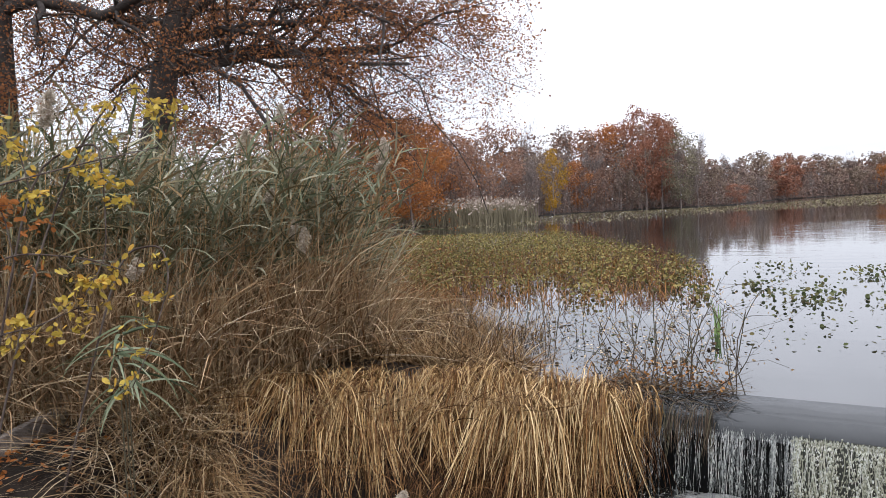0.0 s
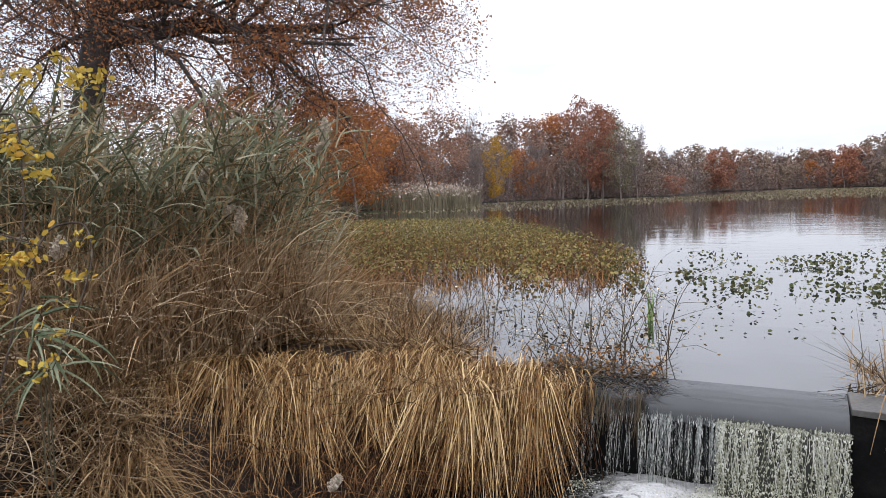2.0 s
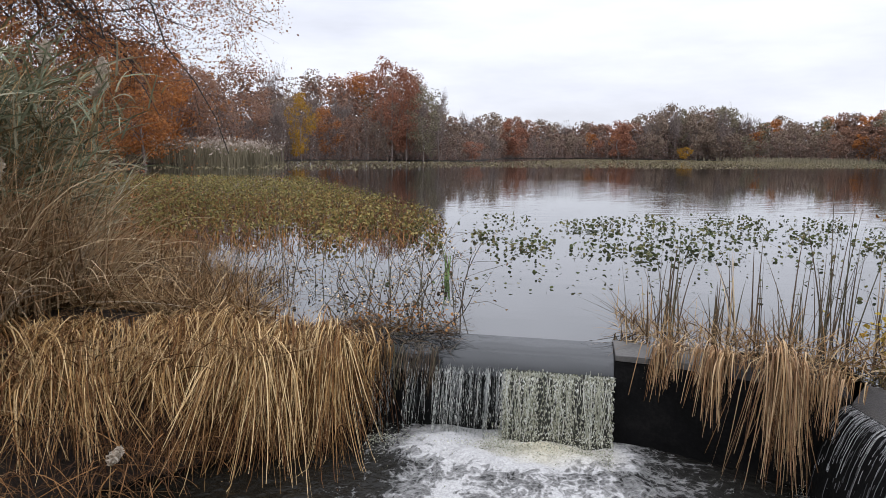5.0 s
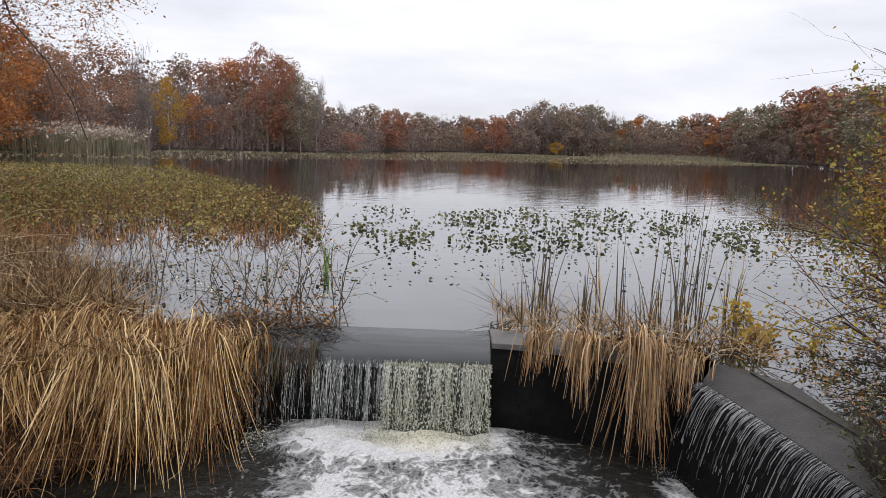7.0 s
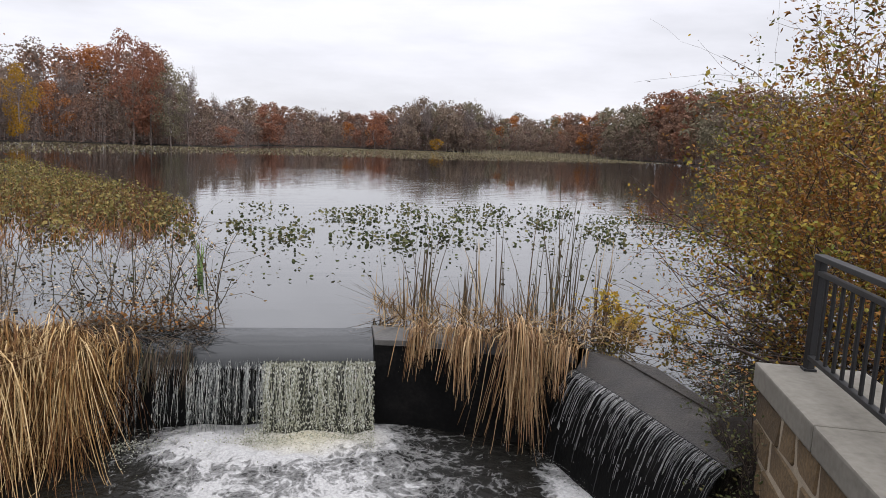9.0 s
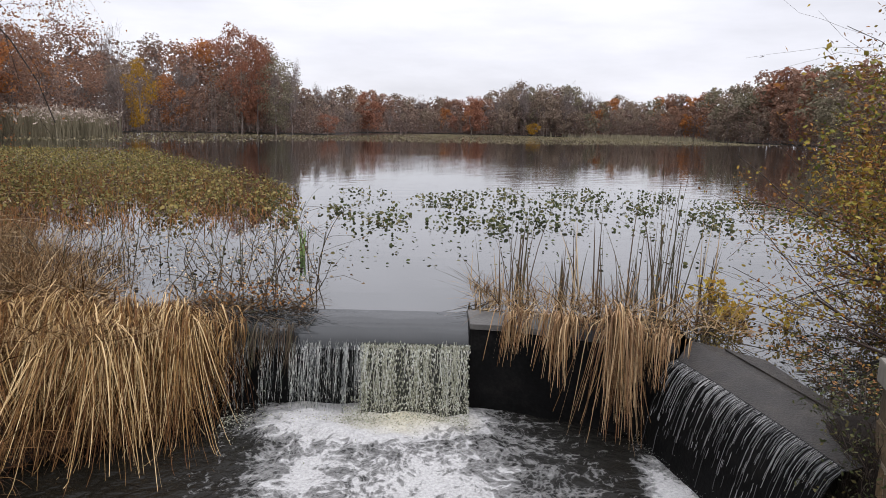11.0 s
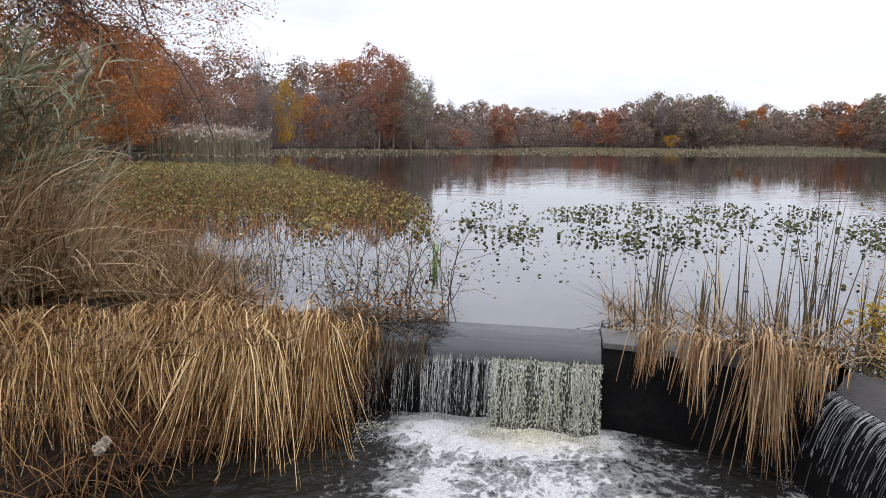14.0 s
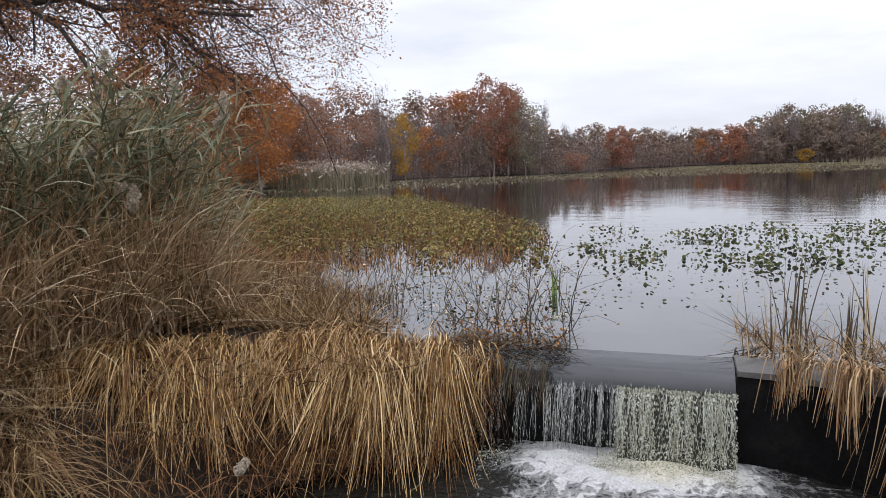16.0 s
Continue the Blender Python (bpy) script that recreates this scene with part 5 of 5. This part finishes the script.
for az, d, w, top, kind in ((-48, 34, 0.9, 1.0, "rust"), (-53, 30, 0.9, 1.0, "brown"), (-44, 44, 0.9, 1.0, "orange"), (-22.4, 92, 0.6, 0.74, "gold"), (-15.2, 107.5, 0.95, 1.07, "red"), (-14.0, 109, 0.75, 0.98, "red"), (-12.6, 108, 0.75, 0.85, "olive"), (-11.3, 109, 0.6, 1.3, "bare"), (-8.6, 114.5, 0.55, 0.42, "red"),
                           (-35.5, 66, 1.0, 0.97, "orange"), (-32.4, 69, 0.8, 0.98, "orange"), (-38, 64, 1.0, 0.97, "orange"), (-34, 62, 0.8, 0.8, "orange"), (-36.8, 60, 0.8, 0.75, "orange"), (-30.6, 71, 0.75, 0.92, "rust"), (-5.4, 170, 0.9, 0.95, "red"), (3.0, 222, 1.1, 1.08, "red"), (5.8, 238, 1.1, 1.0, "brown"), (7.2, 238, 1.2, 1.02, "bare"), (8.8, 238, 1.1, 1.0, "brown"), (10.6, 238, 1.1, 1.02, "bare"), (8.0, 226, 0.7, 0.24, "gold")):
    x, y = polar(az, d)
    place(kind, 1, Matrix.LocRotScale((x, y, 0.1), Euler((0, 0, az)), (w, w, 1.05 * top * float(wood_top(az, d)) / H0)), d < 125)

# bare thicket between the trunks
m = Mesh()
n = 9000
az = rng.uniform(-45, 46, n)
d = shore(az) + rng.uniform(0.5, 26, n)
ok = d > 30
az, d = az[ok], d[ok]
n = len(az)
x, y = polar(az, d)
h = wood_top(az, d) * (0.12 + 0.7 * rng.random(n) ** 1.2)
blades(m, np.stack([x, y, ground_z(x, y)], -1), rng.uniform(-3.1, 3.1, n), h, np.abs(rng.normal(0, 0.12, n)), rng.normal(0, 0.35, n), 0.0002 * d + 0.01, 3, 0, 0.2, None, 0.8)
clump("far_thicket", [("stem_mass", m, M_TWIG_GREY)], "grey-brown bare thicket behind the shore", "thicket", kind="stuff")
for name, n, low, high, part_of, size, label in (("shore_brush", 60000, 1.0, 12.0, 0.85, 0.0017, "grey-brown brush and undergrowth along the far shore"), ("deep_wood", 62000, 12.0, 30.0, 1.2, 0.0042, "dim grey-brown depth of the wood behind the shore")):
    m = Mesh()
    az = rng.uniform(-45, 46, n)
    d = shore(az) + rng.uniform(low, high, n)
    ok = d > 30
    az, d = az[ok], d[ok]
    x, y = polar(az, d)
    uneven = 0.55 + 0.15 * np.sin(az * 1.9 + d * 0.21) + 0.12 * np.sin(az * 4.7 + 1.0 + d * 0.4)
    leaves(m, np.stack([x, y, ground_z(x, y) + wood_top(az, d) * np.minimum(part_of * uneven, 0.86) * rng.random(len(x)) ** (1.1 if low < 5 else 0.8)], -1), size * d + 0.08, 0, 0.7)
    clump(name, [("foliage", m, M_WOOD)], label, "brush", kind="stuff")

# pale marsh grass before the far trees
m = Mesh()
n = 1600
x, y = polar(rng.normal(16.5, 2.6, n), rng.uniform(205, 234, n))
blades(m, np.stack([x, y, np.zeros(n)], -1), rng.uniform(-3, 3, n), rng.uniform(0.4, 1.5, n), 0.05, 0.3, 0.25, 3)
clump("marsh_grass", [("thatch", m, M_OLIVE)], "pale marsh grass on the far shore", "grass", kind="stuff")

# far reeds with pale plumes
m, pl = Mesh(), Mesh()
n = 4200
x, y = rng.uniform(-47, -28.5, n), rng.uniform(57, 69, n)
hh = 2.3 * np.clip(1 - ((x + 37) / 14) ** 4, 0.45, 1)
p = blades(m, np.stack([x, y, np.full(n, 0.0)], -1), rng.uniform(-3.1, 3.1, n), hh * rng.uniform(0.7, 1.1, n), np.abs(rng.normal(0, 0.1, n)), rng.uniform(0, 0.5, n), 0.07, 3)
leaves(pl, p[:, -1] + rng.normal(0, 0.1, (n, 3)) - np.stack([0 * x, 0 * x, 0.6 * rng.random(n) ** 1.5 - 0.15], -1), 0.34, 0, 0.45)
clump("far_reeds", [("stem_mass", m, M_OLIVE), ("plume_mass", pl, M_PLUME_FAR)], "far reed bed with pale seed plumes", "reeds", kind="stuff")


# ---- the oak on the left bank ----
def oak(x, y, height, seed, limbs, radius, leaf_count, lean, label):
    r = np.random.default_rng(seed)
    t = thing("oak_tree", x, y, float(ground_z(x, y)) - 0.1, label, "tree", "oaks on the bank")
    trunk, twigs, tips = [], [], []
    p, n = np.zeros(3), 9
    for i in range(n):
        q = p + np.array([lean[0], lean[1], 1.0]) * height / n + np.append(r.normal(0, 0.06, 2), 0)
        trunk.append([*p, *q, radius * (1.25 if i == 0 else 1 - 0.6 * i / n), radius * (1 - 0.6 * (i + 1) / n)])
        p = q
    for z, turn, rise, length, rad in limbs:
        f = z / height * n
        i = min(int(f), n - 1)
        s = np.array(trunk[i][:3]) + (np.array(trunk[i][3:6]) - np.array(trunk[i][:3])) * (f - i)
        a = math.radians(turn)
        segs, tt = {}, []
        grow(r, s, (math.sin(a), math.cos(a), rise), length, rad, 3, 0.75, 2, 0.18, -0.025, segs, tt, 0, 5)
        trunk += [q for q in segs[0] + segs.get(1, []) if q[3] + x + 0.47 * (q[4] + y) < 2.1]
        twigs += segs.get(2, []) + segs.get(3, [])
        tips += tt
    # cut along a sight line from the camera, thinned above its view
    twigs = [q for i, q in enumerate(twigs) if q[3] + x + 0.47 * (q[4] + y) < 2.3 and (q[5] < 7.5 or i % 3 == 0)]
    tips = [q for i, q in enumerate(tips) if q[0] + x + 0.47 * (q[1] + y) < 2.3 and (q[2] < 7.5 or i % 3 == 0)]
    m = Mesh()
    tubes(m, trunk, 8)
    m.link("trunk", M_BARK, t, smooth=True)
    m = Mesh()
    tubes(m, twigs, 3)
    m.link("twig_work", M_TWIG, t)
    tips = np.array(tips)
    m = Mesh()
    some = tips[r.permutation(len(tips))[:len(tips) // 5]]
    c = some[r.integers(0, len(some), leaf_count)] + r.normal(0, 0.13, (leaf_count, 3))
    leaves(m, c, 0.062, 0, 0.62, 0.3)
    m.link("crown", M_OAK, t)
    return t


oak(-12.35, 9.85, 11, 21, [(4.75, 50, 0.16, 5.0, 0.15), (5.3, 62, 0.62, 6.6, 0.085), (4.9, 44, 0.08, 6.6, 0.05), (5.8, 55, 0.38, 7.2, 0.06), (4.6, 50, 0.02, 6.4, 0.045), (5.4, 55, 0.75, 4.6, 0.09), (6.2, 28, 0.6, 5.0, 0.06), (7.2, 65, 0.7, 4.8, 0.06), (6.2, 215, 0.5, 4.5, 0.09), (7.5, 300, 0.5, 4.0, 0.09), (8.4, 42, 0.6, 5.8, 0.09), (7.0, 44, 0.42, 6.2, 0.055), (7.9, 36, 0.5, 6.0, 0.085), (9.2, 190, 0.6, 4, 0.08), (5.2, 5, 0.3, 4.5, 0.08), (6.8, 50, 0.35, 5.6, 0.05), (5.0, 330, 0.3, 4.0, 0.08), (5.8, 250, 0.45, 4.0, 0.08), (6.0, 38, 0.5, 5.4, 0.045), (4.9, 275, 0.25, 4.0, 0.07), (5.5, 52, 0.26, 5.4, 0.06), (5.1, 60, 0.16, 5.4, 0.05)], 0.37, 100000, (0.158, 0.206), "old oak with dark bark and thinning russet leaves")
oak(-14.1, 8.7, 12, 33, [(5.2, 140, 0.2, 3.4, 0.07), (6.0, 60, 0.3, 4.0, 0.14), (7.4, 20, 0.5, 4.5, 0.13), (7.0, 150, 0.4, 4.0, 0.12), (9.0, 240, 0.5, 4.0, 0.12), (8.5, 330, 0.5, 4.0, 0.1)], 0.40, 22000, (0.0, 0.0), "dark oak trunk with sparse russet leaves")

# ---- shrubs ----
def shrub(name, x, y, z, canes, mats, label, seed, leaf, per, open_side=0.0):
    r = np.random.default_rng(seed)
    t = thing(name, x, y, z, label, "shrub")
    rows, tips = [], []
    for turn, rise, length, rad in canes:
        segs, tt = {}, []
        a = math.radians(turn)
        grow(r, (r.normal(0, 0.15), r.normal(0, 0.15), -0.05), (math.sin(a), math.cos(a), rise), length, rad, 2, 0.6, 2, 0.13, 0.0, segs, tt, 0, 5)
        rows += [q for v in segs.values() for q in v]
        tips += tt
    m = Mesh()
    tubes(m, rows, 4)
    m.link("twig_work", M_TWIG, t)
    tips = np.array(tips)
    for k, (mat, share, slim) in enumerate(mats):
        m = Mesh()
        n = int(per * share)
        at = tips[r.integers(0, len(tips), n)] + r.normal(0, 0.05, (n, 3))
        broad = slim > 0.4
        low = 0.93 * smooth(1.45, 0.85, at[:, 2]) * smooth(-0.95, -1.5, at[:, 0])
        crown = smooth(0.0, 0.25, at[:, 2] - 1.22 - 1.2 * (at[:, 0] + 2.34))
        edge = smooth(-1.6, -2.3, at[:, 0]) if broad else 0.5 * smooth(-1.7, -2.5, at[:, 0])
        thin = open_side * np.maximum(np.maximum(low, crown), edge)
        leaves(m, at[r.random(n) > thin], leaf if broad else leaf * 1.25, 0, slim, 0.2, 0.0, broad and per > 20000)
        m.link("foliage", mat, t)
    return t


shrub("bank_shrub", 6.0, 6.4, -0.35, [(-80, 0.75, 1.9, 0.02), (-60, 1.1, 1.8, 0.02), (-95, 0.45, 2.0, 0.018), (-30, 1.1, 1.9, 0.02), (15, 1.2, 2.0, 0.02), (-75, 1.6, 1.9, 0.022), (60, 1.3, 2.0, 0.02), (-110, 1.0, 1.9, 0.018), (-82, 0.25, 2.1, 0.015), (-130, 1.0, 1.9, 0.015), (-40, 2.4, 2.2, 0.02), (110, 1.4, 2.0, 0.02), (160, 1.2, 1.9, 0.02), (-120, 1.8, 2.0, 0.02), (0, 3.0, 2.3, 0.02), (-100, 0.7, 1.9, 0.016), (-150, 0.9, 1.7, 0.016), (-90, 1.2, 1.7, 0.02), (-140, 2.0, 2.2, 0.02), (-170, 1.6, 1.9, 0.02)],
      [(M_YGREEN, 0.52, 0.6), (M_RUSSET, 0.48, 0.2)], "autumn shrub with yellow-green and russet leaves over the water", 4, 0.036, 66000, 0.95)
shrub("bank_shrub", 7.7, 7.6, 0.0, [(a, t, l, 0.02) for a, t, l in ((-90, 1.6, 2.2), (-60, 2.2, 2.5), (-30, 2.5, 2.6), (0, 3.0, 2.8), (40, 2.0, 2.4), (-120, 1.4, 2.2), (-150, 1.8, 2.3), (120, 1.5, 2.0), (-75, 0.9, 2.0), (-105, 2.6, 2.6))],
      [(M_YGREEN, 0.4, 0.6), (M_RUSSET, 0.6, 0.3)], "tall russet shrub on the bank behind the wall", 14, 0.07, 16000)
shrub("yellow_bush", 3.86, 7.1, 0.0, [(0, 1.6, 0.36, 0.008), (70, 0.8, 0.3, 0.007), (140, 1.1, 0.22, 0.007), (200, 0.5, 0.36, 0.006), (260, 1.4, 0.28, 0.007), (310, 0.7, 0.4, 0.006)], [(M_YELLOW, 1.0, 0.6)], "small bright yellow bush at the water's edge", 9, 0.048, 700)


def vine(points, count, seed, mat=M_YELLOW, label="arching vine cane with yellow autumn leaves"):
    """A cane through a few points, with leaves in loose bunches along its outer part."""
    r = np.random.default_rng(seed)
    p = np.array(points, float)
    u = np.linspace(0, len(p) - 1, 30)
    q = np.stack([np.interp(u, np.arange(len(p)), p[:, i]) for i in range(3)], -1)
    for _ in range(3):
        q[1:-1] = (q[:-2] + 2 * q[1:-1] + q[2:]) / 4
    t = thing("yellow_vine", *p[0], label, "vine", "vines on the near bank")
    m = Mesh()
    w = np.linspace(0.007, 0.0025, 30)
    tubes(m, [[*a, *b, w[i], w[i + 1]] for i, (a, b) in enumerate(zip(q[:-1], q[1:]))], 5)
    # short side shoots that carry the leaves
    hubs = []
    for k in r.choice(np.arange(14, 30), 11):
        way = r.normal(0, 1, 3) * [1, 1, 0.7] - [0, 0, 0.3]
        way *= r.uniform(0.06, 0.2) / np.linalg.norm(way)
        tubes(m, [[*q[k], *(q[k] + way), 0.002, 0.001]], 3)
        hubs += [q[k] + way * f for f in (0.3, 0.6, 0.85, 1.0)]
    under(t, m.link("cane", M_TWIG, t))
    if count:
        m = Mesh()
        hubs = np.array(hubs)
        leaves(m, hubs[r.integers(0, len(hubs), count)] + r.normal(0, 0.02, (count, 3)), 0.042, 0, 0.55, 0.6, 0.0, True)
        under(t, m.link("foliage", mat, t))


vine([(-3.1, 2.9, 0.1), (-2.9, 3.2, 1.5), (-2.6, 3.35, 2.15), (-2.35, 3.4, 2.36), (-2.18, 3.42, 2.38), (-2.1, 3.45, 2.25)], 150, 1)
vine([(-3.2, 2.7, 0.1), (-3.0, 2.8, 1.7), (-2.65, 2.9, 2.2), (-2.48, 2.93, 2.08), (-2.46, 2.98, 1.75)], 100, 2)
vine([(-3.4, 3.0, 0.1), (-2.9, 3.2, 2.0), (-2.4, 3.3, 2.12), (-2.3, 3.25, 1.9), (-2.3, 3.24, 1.5), (-2.36, 3.12, 1.28)], 190, 3)
vine([(-3.3, 2.6, 0.1), (-3.0, 2.7, 0.9), (-2.65, 2.85, 1.14), (-2.48, 2.94, 1.17), (-2.36, 3.1, 1.25)], 130, 4)
vine([(-3.0, 3.3, 0.1), (-2.6, 3.5, 1.5), (-2.2, 3.5, 1.55), (-2.13, 3.48, 1.35), (-2.2, 3.38, 1.0), (-2.26, 3.3, 0.8)], 70, 5)
vine([(-3.2, 2.5, 0.2), (-2.9, 2.65, 1.5), (-2.62, 2.8, 1.85), (-2.52, 2.86, 1.75), (-2.5, 2.88, 1.5)], 110, 6, M_ORANGE, "vine cane with orange autumn leaves")
vine([(-3.0, 2.3, 0.3), (-2.75, 2.5, 1.75), (-2.52, 2.85, 1.88), (-2.3, 3.2, 1.99), (-2.14, 3.47, 2.06)], 0, 7, M_YELLOW, "bare straight cane leaning over the bank")
vine([(-3.0, 2.4, 0.3), (-2.75, 2.6, 1.35), (-2.5, 2.88, 1.55), (-2.35, 3.15, 1.5), (-2.25, 3.3, 1.42)], 12, 8, M_YELLOW, "thin cane with a few yellow leaves")


# ---- reed plumes ----
def plume(x, y, z, size, droop, seed):
    r = np.random.default_rng(seed)
    t = thing("reed_plume", x, y, z - 0.5, "pale fluffy seed plume on a reed", "plume", "plumes over the reeds")
    m = Mesh()
    tubes(m, [[x - 0.06, y, z - 0.55, x - 0.02, y, z - 0.15, 0.004, 0.003], [x - 0.02, y, z - 0.15, x, y, z, 0.003, 0.002]], 4)
    under(t, m.link("stem", M_REED_DRY, t))
    m = Mesh()
    n = 900
    size = size * 1.05
    u = r.random(n)
    a = r.uniform(0, 6.28, n)
    spread = 0.34 * size * np.sin(np.pi * (0.1 + 0.85 * u)) * r.uniform(0.2, 1.15, n) * (1 + 0.4 * np.sin(3 * a + 9 * u))
    c = np.stack([x + droop * u * size + spread * np.cos(a) * 0.55, y + spread * np.sin(a) * 0.55, z + size * (u - 0.25) * (1 - abs(droop) * 0.8) - 0.25 * abs(droop) * size * u * u], -1)
    leaves(m, c, 0.036, 0, 0.35, 0.4)
    under(t, m.link("fluff", M_PLUME, t))


# placed along the camera's sight lines, pulled forward to show before the foliage
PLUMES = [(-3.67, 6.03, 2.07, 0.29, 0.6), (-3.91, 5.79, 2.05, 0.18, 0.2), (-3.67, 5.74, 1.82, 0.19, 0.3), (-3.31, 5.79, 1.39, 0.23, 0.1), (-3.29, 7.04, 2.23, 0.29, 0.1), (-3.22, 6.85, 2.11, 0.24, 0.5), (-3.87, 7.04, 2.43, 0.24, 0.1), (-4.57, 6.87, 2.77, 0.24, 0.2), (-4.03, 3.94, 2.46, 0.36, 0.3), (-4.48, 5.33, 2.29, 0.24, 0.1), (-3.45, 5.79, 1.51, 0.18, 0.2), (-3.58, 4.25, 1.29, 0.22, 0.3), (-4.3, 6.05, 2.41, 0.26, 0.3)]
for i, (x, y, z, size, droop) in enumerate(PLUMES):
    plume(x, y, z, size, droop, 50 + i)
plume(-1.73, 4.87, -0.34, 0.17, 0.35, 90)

# ---- stones of the wall ----
def stone_mesh(l, h, seed):
    r = np.random.default_rng(seed)
    bm = bmesh.new()
    bmesh.ops.create_cube(bm, size=1)
    for v in bm.verts:
        v.co = Vector((v.co.x * l, v.co.y * 0.09, v.co.z * h)) + Vector(r.uniform(-0.012, 0.012, 3))
    bmesh.ops.bevel(bm, geom=list(bm.edges), offset=0.012, segments=1, affect="EDGES")
    me = bpy.data.meshes.new("stone")
    bm.to_mesh(me)
    bm.free()
    me.materials.append(M_STONE)
    return me


sr = np.random.default_rng(8)
SIZES = (0.19, 0.27, 0.40)
stones = [[stone_mesh(l, 0.165, 10 * i + j) for j in range(3)] for i, l in enumerate(SIZES)]
for row in range(8):
    z = CAP_TOP - 0.13 - 0.09 - row * 0.188
    u = -0.1 * (row % 2)
    while u < 4.2:
        i = int(sr.integers(3))
        ob = new("stone", stones[i][int(sr.integers(3))])
        ob.parent = wall
        p = wall_point(max(u, 0) + SIZES[i] / 2 + 0.04, 0.068, z)
        ob.matrix_parent_inverse = Matrix.Translation(-Vector(wall.location))
        ob.matrix_basis = Matrix.LocRotScale(p, Euler((0, 0, WALL_TURN)), (1, 1, sr.uniform(0.94, 1.04)))
        u = max(u, 0) + SIZES[i] + 0.036
    ob = new("stone", stones[2][row % 3])
    ob.parent = wall
    ob.matrix_parent_inverse = Matrix.Translation(-Vector(wall.location))
    ob.matrix_basis = Matrix.LocRotScale(wall_point(0.06, 0.28, z), Euler((0, 0, WALL_TURN + math.pi / 2)), (0.95, 1, 1))


def foot_weed(x, y, z, seed):
    r = np.random.default_rng(seed)
    segs, tips = {}, []
    for _ in range(5):
        grow(r, (x, y, z), (r.normal(-0.2, 0.6), r.normal(0, 0.6), 0.7), 0.30, 0.003, 1, 0.7, 2, 0.15, 0.0, segs, tips, 0, 4)
    m, lf = Mesh(), Mesh()
    tubes(m, [q for v in segs.values() for q in v], 3)
    leaves(lf, np.array(tips)[r.integers(0, len(tips), 90)] + r.normal(0, 0.025, (90, 3)), 0.025, 0, 0.5)
    clump("foot_weed", [("stem_mass", m, M_TWIG), ("foliage", lf, M_LILY)], "small dark leafy weeds at the foot of the wall", "weed", "weeds by the wall")


for i, (x, y, z) in enumerate(((3.42, 4.76, -0.05), (3.62, 4.9, 0.0), (3.3, 4.42, -0.3), (3.78, 5.15, 0.0), (3.26, 4.3, -0.55), (3.36, 4.55, -0.12), (3.22, 4.2, -0.6), (3.7, 5.3, 0.0), (3.40, 4.44, -0.1), (3.46, 4.5, -0.02), (3.34, 4.38, -0.38), (3.42, 4.46, -0.25), (3.5, 4.6, 0.0))):
    foot_weed(x, y, z, 80 + i)
m = Mesh()
n = 500
x, y = rng.uniform(3.35, 4.3, n), rng.uniform(4.8, 7.0, n)
ok = x > 3.35 + 0.25 * rng.random(n)
leaves(m, np.stack([x, y, np.where(x < 3.7, -0.045, 0.01) + 0.02 * rng.random(n)], -1)[ok], 0.035, 0, 0.6, 0.0, 0.85)
clump("leaf_litter", [("foliage", m, M_RUSSET)], "fallen brown leaves on the side sill and water", "leaves", kind="stuff")


# ---- broad green leaves on the near bank ----
def iris(x, y, z, n, seed):
    r = np.random.default_rng(seed)
    m, st = Mesh(), Mesh()
    g = float(ground_z(x - 0.1, y + 0.05))
    tubes(st, [[x - 0.1, y + 0.05, g - 0.02, x - 0.03, y + 0.01, 0.5 * (g + z), 0.006, 0.005], [x - 0.03, y + 0.01, 0.5 * (g + z), x, y, z + 0.02, 0.005, 0.004]], 5)
    base = np.array([[x, y, z]]) + r.normal(0, 1, (n, 3)) * [0.015, 0.015, 0.06]
    blades(m, base, r.normal(-0.4, 1.3, n), r.uniform(0.25, 0.5, n), r.uniform(1.0, 1.9, n), r.uniform(0.7, 1.2, n), r.uniform(0.014, 0.026, n), 6)
    clump("green_reed_shoot", [("stem", st, M_STEM), ("foliage", m, M_FERN)], "drooping grey-green reed shoot on the bank", "reed", "green shoots on the bank")


for i, (x, y, z) in enumerate(((-2.55, 3.42, 0.92), (-2.6, 3.5, 0.75), (-2.66, 3.52, 1.0))):
    iris(x, y, z, 14, i)
m = Mesh()
n = 420
x, y = rng.uniform(-3.9, -2.4, n), rng.uniform(2.7, 4.4, n)
leaves(m, np.stack([x, y, ground_z(x, y) + 0.015 + 0.04 * rng.random(n) ** 2], -1), 0.05, 0, 0.65, 0.0, 0.6, True)
clump("fallen_leaves", [("foliage", m, M_ORANGE)], "orange and yellow leaves caught in the bank grass", "leaves", kind="stuff")
